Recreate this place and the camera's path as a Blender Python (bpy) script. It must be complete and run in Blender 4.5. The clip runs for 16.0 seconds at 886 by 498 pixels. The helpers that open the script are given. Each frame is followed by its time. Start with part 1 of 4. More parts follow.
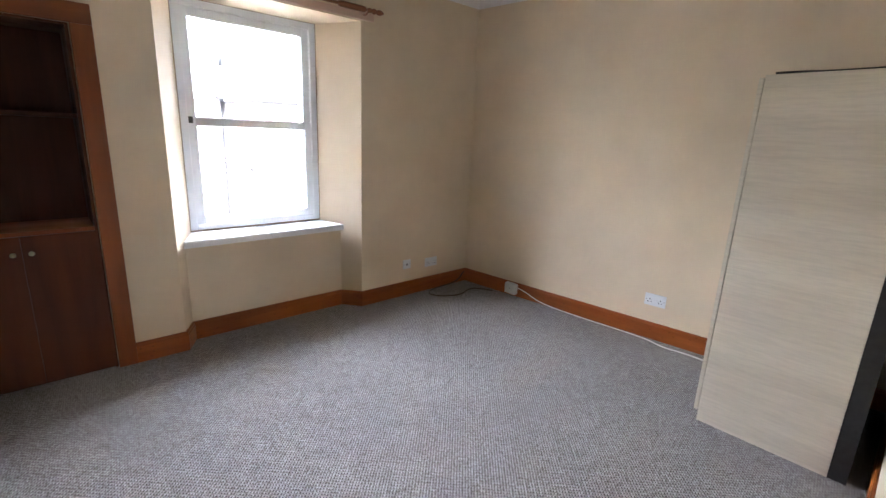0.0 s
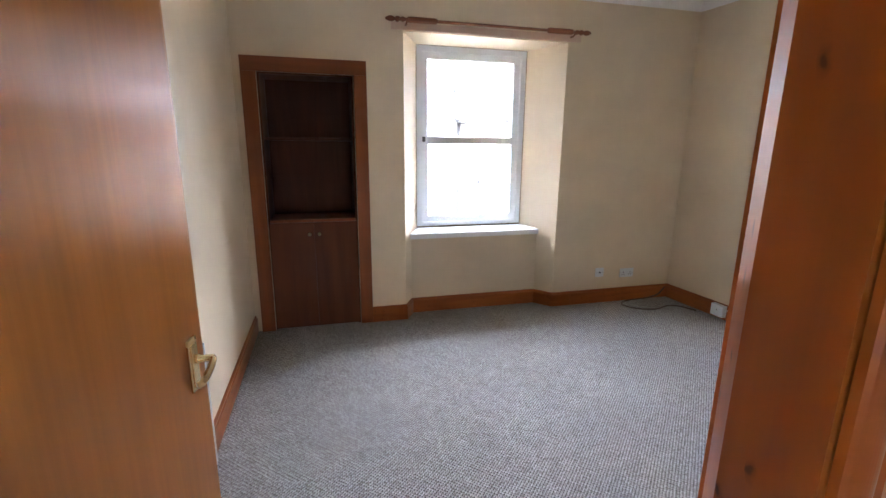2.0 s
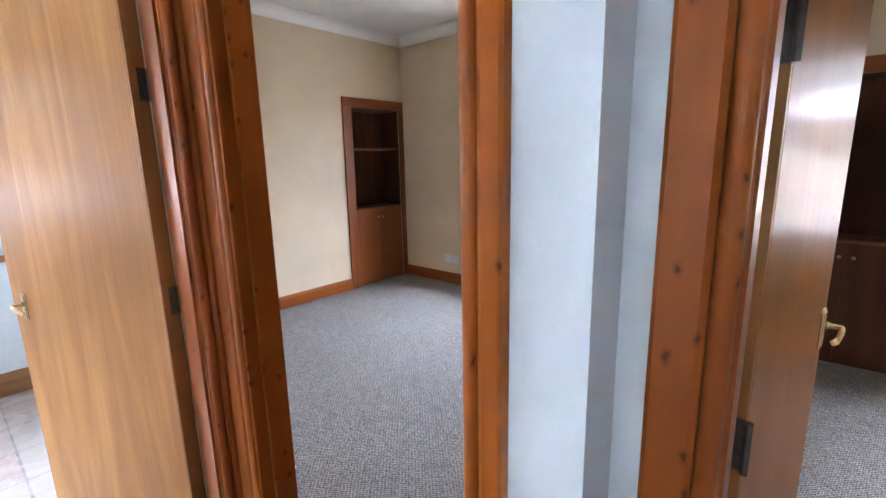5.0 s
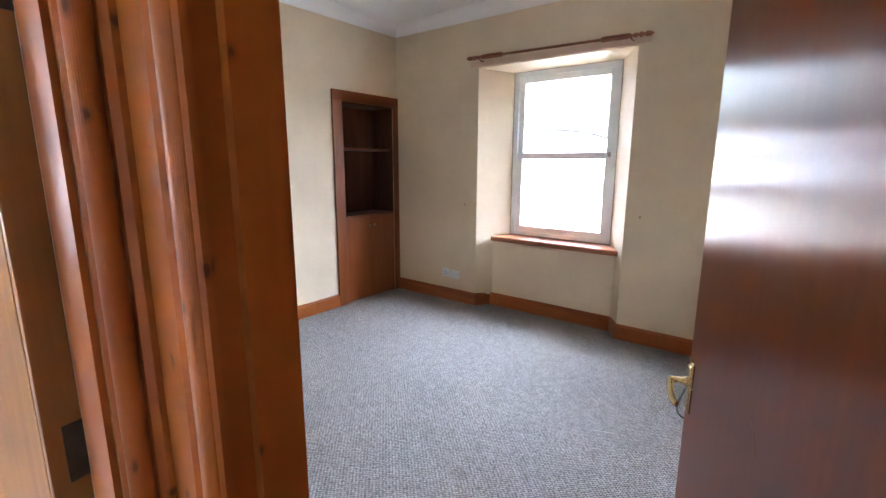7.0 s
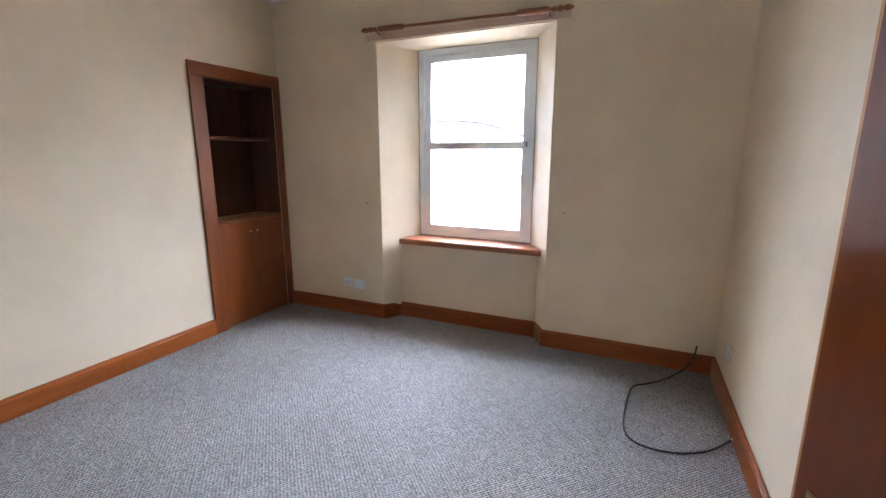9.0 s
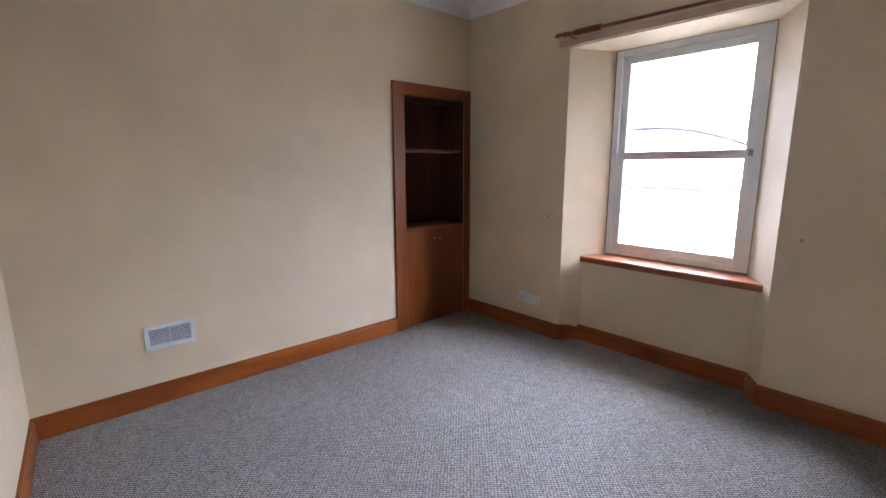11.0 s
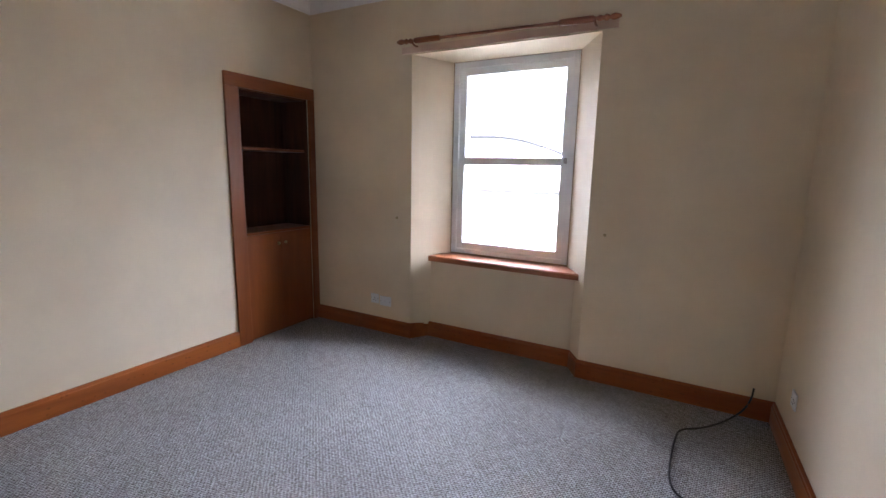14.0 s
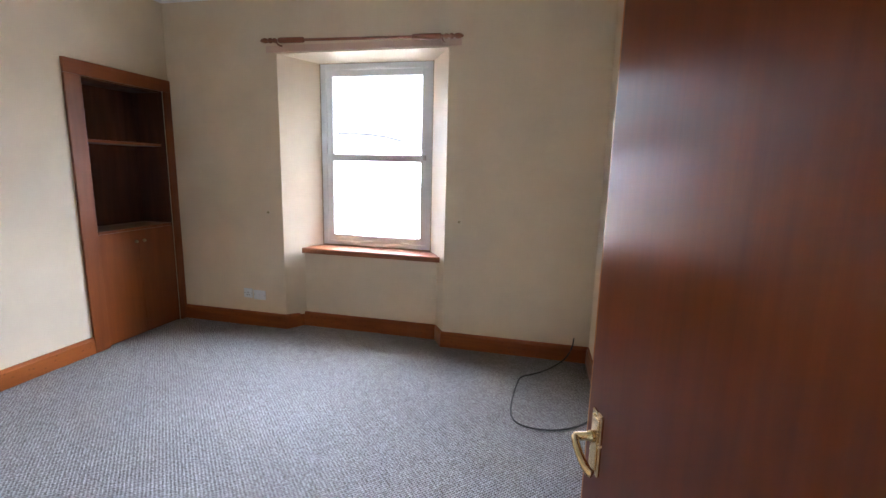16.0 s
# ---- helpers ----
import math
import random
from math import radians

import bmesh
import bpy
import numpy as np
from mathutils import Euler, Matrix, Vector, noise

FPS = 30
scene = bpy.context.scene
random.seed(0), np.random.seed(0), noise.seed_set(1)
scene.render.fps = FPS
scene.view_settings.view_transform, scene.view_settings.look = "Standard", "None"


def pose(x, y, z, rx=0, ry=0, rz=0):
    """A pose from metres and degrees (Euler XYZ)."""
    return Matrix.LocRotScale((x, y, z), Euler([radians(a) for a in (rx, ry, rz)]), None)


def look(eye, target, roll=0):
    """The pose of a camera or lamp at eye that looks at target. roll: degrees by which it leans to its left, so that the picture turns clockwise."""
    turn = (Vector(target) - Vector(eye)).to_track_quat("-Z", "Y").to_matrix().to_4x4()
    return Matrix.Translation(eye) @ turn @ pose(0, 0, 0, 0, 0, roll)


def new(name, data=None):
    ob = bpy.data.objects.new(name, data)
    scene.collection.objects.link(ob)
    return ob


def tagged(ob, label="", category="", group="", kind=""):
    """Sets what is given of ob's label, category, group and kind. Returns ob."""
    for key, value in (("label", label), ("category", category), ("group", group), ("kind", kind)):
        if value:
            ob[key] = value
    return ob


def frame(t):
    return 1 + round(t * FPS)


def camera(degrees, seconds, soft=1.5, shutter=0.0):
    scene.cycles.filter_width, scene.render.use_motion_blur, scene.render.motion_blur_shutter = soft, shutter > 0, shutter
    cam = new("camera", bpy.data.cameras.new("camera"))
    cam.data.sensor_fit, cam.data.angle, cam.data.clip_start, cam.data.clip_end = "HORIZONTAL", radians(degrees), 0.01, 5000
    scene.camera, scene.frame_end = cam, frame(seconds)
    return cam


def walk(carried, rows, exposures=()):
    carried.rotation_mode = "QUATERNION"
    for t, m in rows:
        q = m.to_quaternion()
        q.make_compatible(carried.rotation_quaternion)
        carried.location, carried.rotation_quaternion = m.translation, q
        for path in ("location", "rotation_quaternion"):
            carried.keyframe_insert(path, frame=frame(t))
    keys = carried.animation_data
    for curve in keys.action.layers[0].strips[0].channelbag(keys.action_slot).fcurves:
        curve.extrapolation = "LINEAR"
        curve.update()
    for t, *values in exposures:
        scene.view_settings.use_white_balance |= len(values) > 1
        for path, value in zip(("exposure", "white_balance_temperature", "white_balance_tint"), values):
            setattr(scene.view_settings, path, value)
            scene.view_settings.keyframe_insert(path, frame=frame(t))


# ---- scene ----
cam = camera(89.3, 16.0)
PATH = [
    (0, (0.635, 0.731, 1.44), (1.951, 2.155, 0.952), 2.4),
    (0.5, (0.656, 0.67, 1.438), (1.801, 2.236, 0.954), 1.4),
    (1, (0.67, 0.588, 1.436), (1.56, 2.313, 0.954), 0.7),
    (1.5, (0.67, 0.475, 1.433), (1.302, 2.313, 0.962), 0.6),
    (2, (0.649, 0.328, 1.435), (1.14, 2.213, 0.981), 0.5),
    (2.5, (0.611, 0.17, 1.452), (1.055, 2.065, 0.993), 1.1),
    (3, (0.602, 0.057, 1.46), (0.794, 1.996, 1.008), 0.3),
    (3.5, (0.615, -0.031, 1.458), (0.376, 1.904, 1.012), -0.4),
    (4, (0.598, -0.087, 1.46), (-0.092, 1.739, 1.024), -0.9),
    (4.5, (0.544, -0.107, 1.459), (-0.533, 1.526, 1.042), -0.9),
    (5, (0.433, -0.101, 1.457), (-0.855, 1.376, 1.06), -1.2),
    (5.2, (0.387, -0.094, 1.456), (-0.944, 1.347, 1.067), -1.1),
    (7.3, (-0.198, 0.201, 1.455), (-1.321, 1.811, 1.07), 0.9),
    (7.5, (-0.255, 0.247, 1.453), (-1.288, 1.915, 1.064), 0.8),
    (8, (-0.353, 0.355, 1.448), (-1.241, 2.102, 1.05), 1.0),
    (8.5, (-0.421, 0.474, 1.450), (-1.286, 2.23, 1.041), 0.3),
    (9, (-0.484, 0.591, 1.448), (-1.302, 2.368, 1.032), -0.1),
    (9.5, (-0.503, 0.668, 1.449), (-1.433, 2.387, 1.027), -0.2),
    (10, (-0.519, 0.719, 1.446), (-1.810, 2.189, 1.033), -1.1),
    (10.2, (-0.528, 0.730, 1.445), (-1.898, 2.129, 1.041), -1.4),
    (12.3, (-0.543, 0.74, 1.447), (-2.032, 2.031, 1.11), 0.4),
    (12.5, (-0.542, 0.741, 1.448), (-1.998, 2.07, 1.11), 0.4),
    (13, (-0.539, 0.751, 1.447), (-1.855, 2.218, 1.108), 0.7),
    (13.5, (-0.538, 0.758, 1.445), (-1.691, 2.356, 1.1), 0.9),
    (14, (-0.539, 0.752, 1.442), (-1.494, 2.474, 1.091), 1.1),
    (14.5, (-0.538, 0.717, 1.438), (-1.293, 2.536, 1.09), 1.1),
    (15, (-0.502, 0.648, 1.432), (-1.047, 2.542, 1.085), 1.4),
    (15.5, (-0.45, 0.551, 1.428), (-0.883, 2.474, 1.086), 1.7),
    (16, (-0.359, 0.453, 1.434), (-0.808, 2.37, 1.082), 1.4),
]
EXPOSURES = [
    (0, 5.15, 6200, 17), (1.5, 5.15, 6200, 17), (2.5, 5.3, 6050, 15), (3.5, 5.35, 6050, 15), (4.5, 5.1, 6050, 15),
    (5.2, 5.25, 6000, 15), (7.3, 5.33, 5850, 14), (9, 5.12, 5850, 14), (10.2, 4.85, 5950, 18), (12.3, 4.6, 6000, 19),
    (14, 4.66, 5900, 18), (15, 5.0, 5800, 16), (16, 5.15, 5800, 15),
]
walk(cam, [(t, look(eye, target, roll)) for t, eye, target, roll in PATH], EXPOSURES)
SKY = 0.15
CARPET_TURN = 45

# ---- world and light ----
world = bpy.data.worlds.new("overcast_sky")
scene.world = world
world.use_nodes = True
wn, wl = world.node_tree.nodes, world.node_tree.links
wn.clear()
w_out = wn.new("ShaderNodeOutputWorld")
w_bg = wn.new("ShaderNodeBackground")
w_sky = wn.new("ShaderNodeTexSky")
w_sky.sky_type = "NISHITA"
w_sky.sun_disc = False
w_sky.sun_elevation = radians(48)
w_sky.sun_rotation = radians(150)
w_sky.air_density, w_sky.dust_density, w_sky.ozone_density = 1.0, 4.0, 1.0
w_hsv = wn.new("ShaderNodeHueSaturation")
w_hsv.inputs["Saturation"].default_value = 0.38
w_bg.inputs["Strength"].default_value = SKY
wl.new(w_sky.outputs[0], w_hsv.inputs["Color"])
# an overcast sky is brightest overhead
w_geo = wn.new("ShaderNodeTexCoord")
w_sep = wn.new("ShaderNodeSeparateXYZ")
w_map = wn.new("ShaderNodeMapRange")
w_map.inputs["From Min"].default_value, w_map.inputs["From Max"].default_value = 0.0, 1.0
w_map.inputs["To Min"].default_value, w_map.inputs["To Max"].default_value = 0.12, 12.0
w_mul = wn.new("ShaderNodeVectorMath")
w_mul.operation = "SCALE"
wl.new(w_geo.outputs["Generated"], w_sep.inputs[0])
w_pow = wn.new("ShaderNodeMath")
w_pow.operation, w_pow.use_clamp = "POWER", True
w_pow.inputs[1].default_value = 1.5
wl.new(w_sep.outputs["Z"], w_pow.inputs[0])
wl.new(w_pow.outputs[0], w_map.inputs["Value"])
wl.new(w_hsv.outputs[0], w_mul.inputs[0])
wl.new(w_map.outputs[0], w_mul.inputs["Scale"])
wl.new(w_mul.outputs[0], w_bg.inputs["Color"])
wl.new(w_bg.outputs[0], w_out.inputs[0])

sun_data = bpy.data.lights.new("sun", "SUN")
sun_data.energy, sun_data.angle, sun_data.color = 0.5, radians(20), (1.0, 0.97, 0.92)
sun_ob = new("sun", sun_data)
sun_ob.matrix_world = look((-6, -10, 14), (0, 0, 0))


def window_light(name, m, w, h, power, color=(0.93, 0.97, 1.0)):
    """Daylight portal in a window's opening or an added one."""
    d = bpy.data.lights.new(name, "AREA")
    d.shape, d.size, d.size_y, d.energy, d.color = "RECTANGLE", w, h, power, color
    d.cycles.is_portal = True
    ob = new(name, d)
    ob.matrix_world = m
    return ob


for nm, eye, aim, w, h in (
    ("window_light_1", (1.8825, 4.3, 1.47), (1.8825, 0, 1.47), 0.96, 1.5),
    ("window_light_2", (-1.8335, 4.3, 1.51), (-1.8335, 0, 1.51), 1.0, 1.56),
    ("kitchen_window_light", (-4.25, -1.6, 1.6), (0, -1.6, 1.6), 1.2, 1.1),
    # unseen opening down the hall, added to bring daylight in
    ("hall_light", (-0.65, -3.55, 1.65), (2, -3.55, 1.65), 0.7, 0.9),
):
    window_light(nm, look(eye, aim), w, h, 1.0)


# ---- materials ----
def mat_base(name):
    m = bpy.data.materials.new(name)
    m.use_nodes = True
    n, l = m.node_tree.nodes, m.node_tree.links
    return m, n, l, n["Principled BSDF"]


def coords(n, l, scale=(1, 1, 1), rot=(0, 0, 0)):
    tc = n.new("ShaderNodeTexCoord")
    mp = n.new("ShaderNodeMapping")
    mp.inputs["Scale"].default_value = scale
    mp.inputs["Rotation"].default_value = rot
    l.new(tc.outputs["Object"], mp.inputs[0])
    return mp


def noise_tex(n, l, vec, scale, detail=4.0, rough=0.55, dist=0.0):
    t = n.new("ShaderNodeTexNoise")
    t.inputs["Scale"].default_value, t.inputs["Detail"].default_value = scale, detail
    t.inputs["Roughness"].default_value, t.inputs["Distortion"].default_value = rough, dist
    l.new(vec.outputs[0], t.inputs["Vector"])
    return t


def ramp(n, l, src, stops):
    r = n.new("ShaderNodeValToRGB")
    els = r.color_ramp.elements
    while len(els) < len(stops):
        els.new(0.5)
    for e, (p, c) in zip(els, stops):
        e.position, e.color = p, (*c, 1)
    l.new(src, r.inputs[0])
    return r


def mixed(n, l, a, b, fac, mode="MIX"):
    x = n.new("ShaderNodeMix")
    x.data_type, x.blend_type = "RGBA", mode
    for sock, v in ((x.inputs[0], fac), (x.inputs[6], a), (x.inputs[7], b)):
        if isinstance(v, (int, float)):
            sock.default_value = v
        elif isinstance(v, tuple):
            sock.default_value = (*v, 1)
        else:
            l.new(v, sock)
    return x.outputs[2]


def bumped(n, l, bsdf, height, strength, dist=0.002):
    b = n.new("ShaderNodeBump")
    b.inputs["Strength"].default_value, b.inputs["Distance"].default_value = strength, dist
    l.new(height, b.inputs["Height"])
    l.new(b.outputs[0], bsdf.inputs["Normal"])
    return b


def paint(name, color, rough=0.6, var=0.06, bump=0.25, grain=140.0):
    """Painted plaster: faint blotches, roller stipple."""
    m, n, l, p = mat_base(name)
    v = coords(n, l)
    big = noise_tex(n, l, v, 1.7, 5, 0.6)
    fine = noise_tex(n, l, v, grain, 3, 0.6)
    dark = tuple(c * (1 - var * 2.0) for c in color)
    lite = tuple(min(1, c * (1 + var * 0.6)) for c in color)
    c1 = ramp(n, l, big.outputs[0], [(0.3, dark), (0.7, lite)])
    c2 = mixed(n, l, c1.outputs[0], tuple(c * 0.93 for c in color), ramp(n, l, fine.outputs[0], [(0.4, (0, 0, 0)), (0.75, (0.5,) * 3)]).outputs[0])
    l.new(c2, p.inputs["Base Color"])
    p.inputs["Roughness"].default_value = rough
    bumped(n, l, p, fine.outputs[0], bump, 0.0015)
    return m


def wood(name, dark, lite, axis="z", rough=0.3, knots=0.0, grain=1.0, coat=0.3, ring=5.0, spec=0.32):
    """Varnished timber: long grain along an axis, rings, fine pores and, for pine, knots."""
    m, n, l, p = mat_base(name)
    long_, wide = 0.55 * grain, 7.0 * grain
    sc = {"x": (long_, wide, wide), "y": (wide, long_, wide), "z": (wide, wide, long_)}[axis]
    v = coords(n, l, sc)
    oi = n.new("ShaderNodeObjectInfo")
    off = n.new("ShaderNodeVectorMath")
    off.operation = "MULTIPLY_ADD"
    off.inputs[1].default_value = (1, 1, 1)
    sv = n.new("ShaderNodeVectorMath")
    sv.operation = "SCALE"
    sv.inputs[0].default_value = (9.1, 5.7, 7.3)
    l.new(oi.outputs["Random"], sv.inputs["Scale"])
    l.new(v.outputs[0], off.inputs[0])
    l.new(sv.outputs[0], off.inputs[2])
    g1 = noise_tex(n, l, off, 1.0, 3, 0.5, 0.6)
    wv = n.new("ShaderNodeMath")
    wv.operation = "MULTIPLY"
    wv.inputs[1].default_value = ring
    l.new(g1.outputs[0], wv.inputs[0])
    fr = n.new("ShaderNodeMath")
    fr.operation = "PINGPONG"
    fr.inputs[1].default_value = 0.5
    l.new(wv.outputs[0], fr.inputs[0])
    g2 = noise_tex(n, l, off, 9.0, 3, 0.6)
    c1 = ramp(n, l, fr.outputs[0], [(0.0, lite), (0.5, dark)])
    mid = tuple((a + b) / 2 for a, b in zip(dark, lite))
    c2 = mixed(n, l, c1.outputs[0], mid, 0.35)
    pores = ramp(n, l, g2.outputs[0], [(0.35, (0.88,) * 3), (0.6, (1, 1, 1))])
    col = mixed(n, l, c2, pores.outputs[0], 0.8, "MULTIPLY")
    blot = noise_tex(n, l, off, 0.35, 3, 0.5)
    col = mixed(n, l, col, ramp(n, l, blot.outputs[0], [(0.35, (0.86, 0.84, 0.82)), (0.65, (1.06, 1.05, 1.04))]).outputs[0], 0.9, "MULTIPLY")
    if knots:
        tc = n.new("ShaderNodeTexCoord")
        sp = n.new("ShaderNodeSeparateXYZ")
        l.new(tc.outputs["Object"], sp.inputs[0])
        along = {"x": 0, "y": 1, "z": 2}[axis]
        cross = [i for i in range(3) if i != along]
        ad = n.new("ShaderNodeMath")
        ad.operation = "ADD"
        l.new(sp.outputs[cross[0]], ad.inputs[0])
        l.new(sp.outputs[cross[1]], ad.inputs[1])
        cb = n.new("ShaderNodeCombineXYZ")
        for src, k, slot in ((ad.outputs[0], 30.0, 0), (sp.outputs[along], 21.0, 1)):
            ml = n.new("ShaderNodeMath")
            ml.operation = "MULTIPLY"
            ml.inputs[1].default_value = k
            l.new(src, ml.inputs[0])
            l.new(ml.outputs[0], cb.inputs[slot])
        vo = n.new("ShaderNodeTexVoronoi")
        vo.voronoi_dimensions = "2D"
        vo.inputs["Scale"].default_value = 1.0
        vo.inputs["Randomness"].default_value = 1.0
        warp = n.new("ShaderNodeTexNoise")
        warp.inputs["Scale"].default_value = 38.0
        warp.inputs["Detail"].default_value = 2.0
        l.new(tc.outputs["Object"], warp.inputs["Vector"])
        wa = n.new("ShaderNodeVectorMath")
        wa.operation = "MULTIPLY_ADD"
        wa.inputs[1].default_value = (0.48, 0.34, 0.0)
        l.new(warp.outputs["Color"], wa.inputs[0])
        l.new(cb.outputs[0], wa.inputs[2])
        l.new(wa.outputs[0], vo.inputs["Vector"])
        kr = ramp(n, l, vo.outputs["Distance"], [(0.0, (1, 1, 1)), (0.07, (0.92,) * 3), (0.12, (0.4,) * 3), (0.24, (0, 0, 0))])
        km = n.new("ShaderNodeMath")
        km.operation = "MULTIPLY"
        km.inputs[1].default_value = knots
        keep = n.new("ShaderNodeSeparateColor")
        l.new(vo.outputs["Color"], keep.inputs[0])
        sel = n.new("ShaderNodeMath")
        sel.operation = "GREATER_THAN"
        sel.inputs[1].default_value = 0.76
        l.new(keep.outputs[0], sel.inputs[0])
        both = n.new("ShaderNodeMath")
        both.operation = "MULTIPLY"
        l.new(kr.outputs[0], both.inputs[0])
        l.new(sel.outputs[0], both.inputs[1])
        l.new(both.outputs[0], km.inputs[0])
        col = mixed(n, l, col, (dark[0] * 0.28, dark[1] * 0.26, dark[2] * 0.3), km.outputs[0])
    l.new(col, p.inputs["Base Color"])
    rr = ramp(n, l, g1.outputs[0], [(0.3, (rough * 0.8,) * 3), (0.7, (rough * 1.25,) * 3)])
    l.new(rr.outputs[0], p.inputs["Roughness"])
    p.inputs["Coat Weight"].default_value = coat
    p.inputs["Specular IOR Level"].default_value = spec
    p.inputs["Coat Roughness"].default_value = 0.22
    bumped(n, l, p, g2.outputs[0], 0.04, 0.0006)
    return m


def veneer(name, dark, lite, rough=0.36, spec=0.2, figure=0.5):
    """Smooth lacquered veneer: fine upright grain and soft broad figure."""
    m, n, l, p = mat_base(name)
    fine = noise_tex(n, l, coords(n, l, (70, 70, 1.6)), 1.0, 4, 0.6)
    broad = noise_tex(n, l, coords(n, l, (6.0, 6.0, 0.7)), 1.0, 4, 0.55, 1.2)
    cloud = noise_tex(n, l, coords(n, l), 2.2, 4, 0.55)
    c = ramp(n, l, broad.outputs[0], [(0.5 - 0.3 * (1.1 - figure), dark), (0.5 + 0.3 * (1.1 - figure), lite)])
    c2 = mixed(n, l, c.outputs[0], ramp(n, l, fine.outputs[0], [(0.3, (0.86,) * 3), (0.65, (1.05,) * 3)]).outputs[0], 0.8, "MULTIPLY")
    c3 = mixed(n, l, c2, ramp(n, l, cloud.outputs[0], [(0.3, (0.93, 0.92, 0.91)), (0.7, (1.05, 1.05, 1.05))]).outputs[0], 0.9, "MULTIPLY")
    l.new(c3, p.inputs["Base Color"])
    l.new(ramp(n, l, cloud.outputs[0], [(0.25, (rough * 0.98,) * 3), (0.75, (rough * 1.02,) * 3)]).outputs[0], p.inputs["Roughness"])
    p.inputs["Specular IOR Level"].default_value = spec
    # the upright grain spreads the gloss sideways
    geo = n.new("ShaderNodeNewGeometry")
    tan = n.new("ShaderNodeVectorMath")
    tan.operation = "CROSS_PRODUCT"
    tan.inputs[1].default_value = (0, 0, 1)
    l.new(geo.outputs["Normal"], tan.inputs[0])
    l.new(tan.outputs[0], p.inputs["Tangent"])
    p.inputs["Anisotropic"].default_value = 0.8
    bumped(n, l, p, fine.outputs[0], 0.03, 0.0004)
    return m


def plain(name, color, rough=0.4, metal=0.0, var=0.08, scale=30.0, spec=0.5):
    m, n, l, p = mat_base(name)
    v = coords(n, l)
    t = noise_tex(n, l, v, scale, 4)
    c = ramp(n, l, t.outputs[0], [(0.3, tuple(x * (1 - var) for x in color)), (0.7, tuple(min(1, x * (1 + var)) for x in color))])
    l.new(c.outputs[0], p.inputs["Base Color"])
    r = ramp(n, l, t.outputs[0], [(0.3, (rough * 0.85,) * 3), (0.7, (min(1, rough * 1.15),) * 3)])
    l.new(r.outputs[0], p.inputs["Roughness"])
    p.inputs["Metallic"].default_value = metal
    p.inputs["Specular IOR Level"].default_value = spec
    return m


def carpet(name):
    """Grey loop-pile carpet: rows of small loops with flecks, and faint tracks of wear."""
    m, n, l, p = mat_base(name)
    v = coords(n, l, rot=(0, 0, radians(CARPET_TURN)))
    sep = n.new("ShaderNodeSeparateXYZ")
    l.new(v.outputs[0], sep.inputs[0])

    def wave(src, period, shift=None):
        a = n.new("ShaderNodeMath")
        a.operation = "MULTIPLY"
        a.inputs[1].default_value = 2 * math.pi / period
        l.new(src, a.inputs[0])
        out = a.outputs[0]
        if shift is not None:
            b = n.new("ShaderNodeMath")
            b.operation = "ADD"
            l.new(out, b.inputs[0])
            l.new(shift, b.inputs[1])
            out = b.outputs[0]
        s = n.new("ShaderNodeMath")
        s.operation = "SINE"
        l.new(out, s.inputs[0])
        return s.outputs[0]

    wob = noise_tex(n, l, v, 48, 2)
    wm = n.new("ShaderNodeMath")
    wm.operation = "MULTIPLY"
    wm.inputs[1].default_value = 3.6
    l.new(wob.outputs[0], wm.inputs[0])
    row = wave(sep.outputs[0], 0.0125, wm.outputs[0])
    stg = n.new("ShaderNodeMath")
    stg.operation = "MULTIPLY_ADD"
    stg.inputs[1].default_value = 1.6
    l.new(row, stg.inputs[0])
    l.new(wm.outputs[0], stg.inputs[2])
    loop = wave(sep.outputs[1], 0.0155, stg.outputs[0])
    hh = n.new("ShaderNodeMath")
    hh.operation = "ADD"
    l.new(row, hh.inputs[0])
    l.new(loop, hh.inputs[1])
    h01 = n.new("ShaderNodeMapRange")
    h01.inputs["From Min"].default_value, h01.inputs["From Max"].default_value = -2, 2
    l.new(hh.outputs[0], h01.inputs["Value"])
    fleck = noise_tex(n, l, v, 75, 2, 0.7)
    wear = noise_tex(n, l, v, 1.4, 5, 0.6)
    mottle = noise_tex(n, l, v, 16, 4, 0.65)
    # colour follows loop height: shade between the loops is painted in
    base = ramp(n, l, h01.outputs[0], [(0.08, (0.06, 0.056, 0.052)), (0.42, (0.275, 0.272, 0.262)), (0.9, (0.46, 0.458, 0.446))])
    c = mixed(n, l, base.outputs[0], ramp(n, l, fleck.outputs[0], [(0.36, (0.48, 0.43, 0.39)), (0.58, (1.12, 1.11, 1.10))]).outputs[0], 0.9, "MULTIPLY")
    c = mixed(n, l, c, ramp(n, l, wear.outputs[0], [(0.3, (0.9, 0.89, 0.88)), (0.7, (1.06, 1.06, 1.07))]).outputs[0], 1.0, "MULTIPLY")
    c = mixed(n, l, c, ramp(n, l, mottle.outputs[0], [(0.34, (0.84, 0.83, 0.82)), (0.62, (1.08, 1.08, 1.08))]).outputs[0], 1.0, "MULTIPLY")
    l.new(c, p.inputs["Base Color"])
    p.inputs["Roughness"].default_value = 0.95
    p.inputs["Sheen Weight"].default_value = 0.04
    p.inputs["Specular IOR Level"].default_value = 0.15
    bumped(n, l, p, h01.outputs[0], 0.8, 0.005)
    return m


def glass(name):
    m, n, l, p = mat_base(name)
    n.remove(p)
    g = n.new("ShaderNodeBsdfGlass")
    g.inputs["IOR"].default_value, g.inputs["Roughness"].default_value = 1.45, 0.0
    g.inputs["Color"].default_value = (0.97, 0.985, 0.98, 1)
    l.new(g.outputs[0], n["Material Output"].inputs[0])
    return m


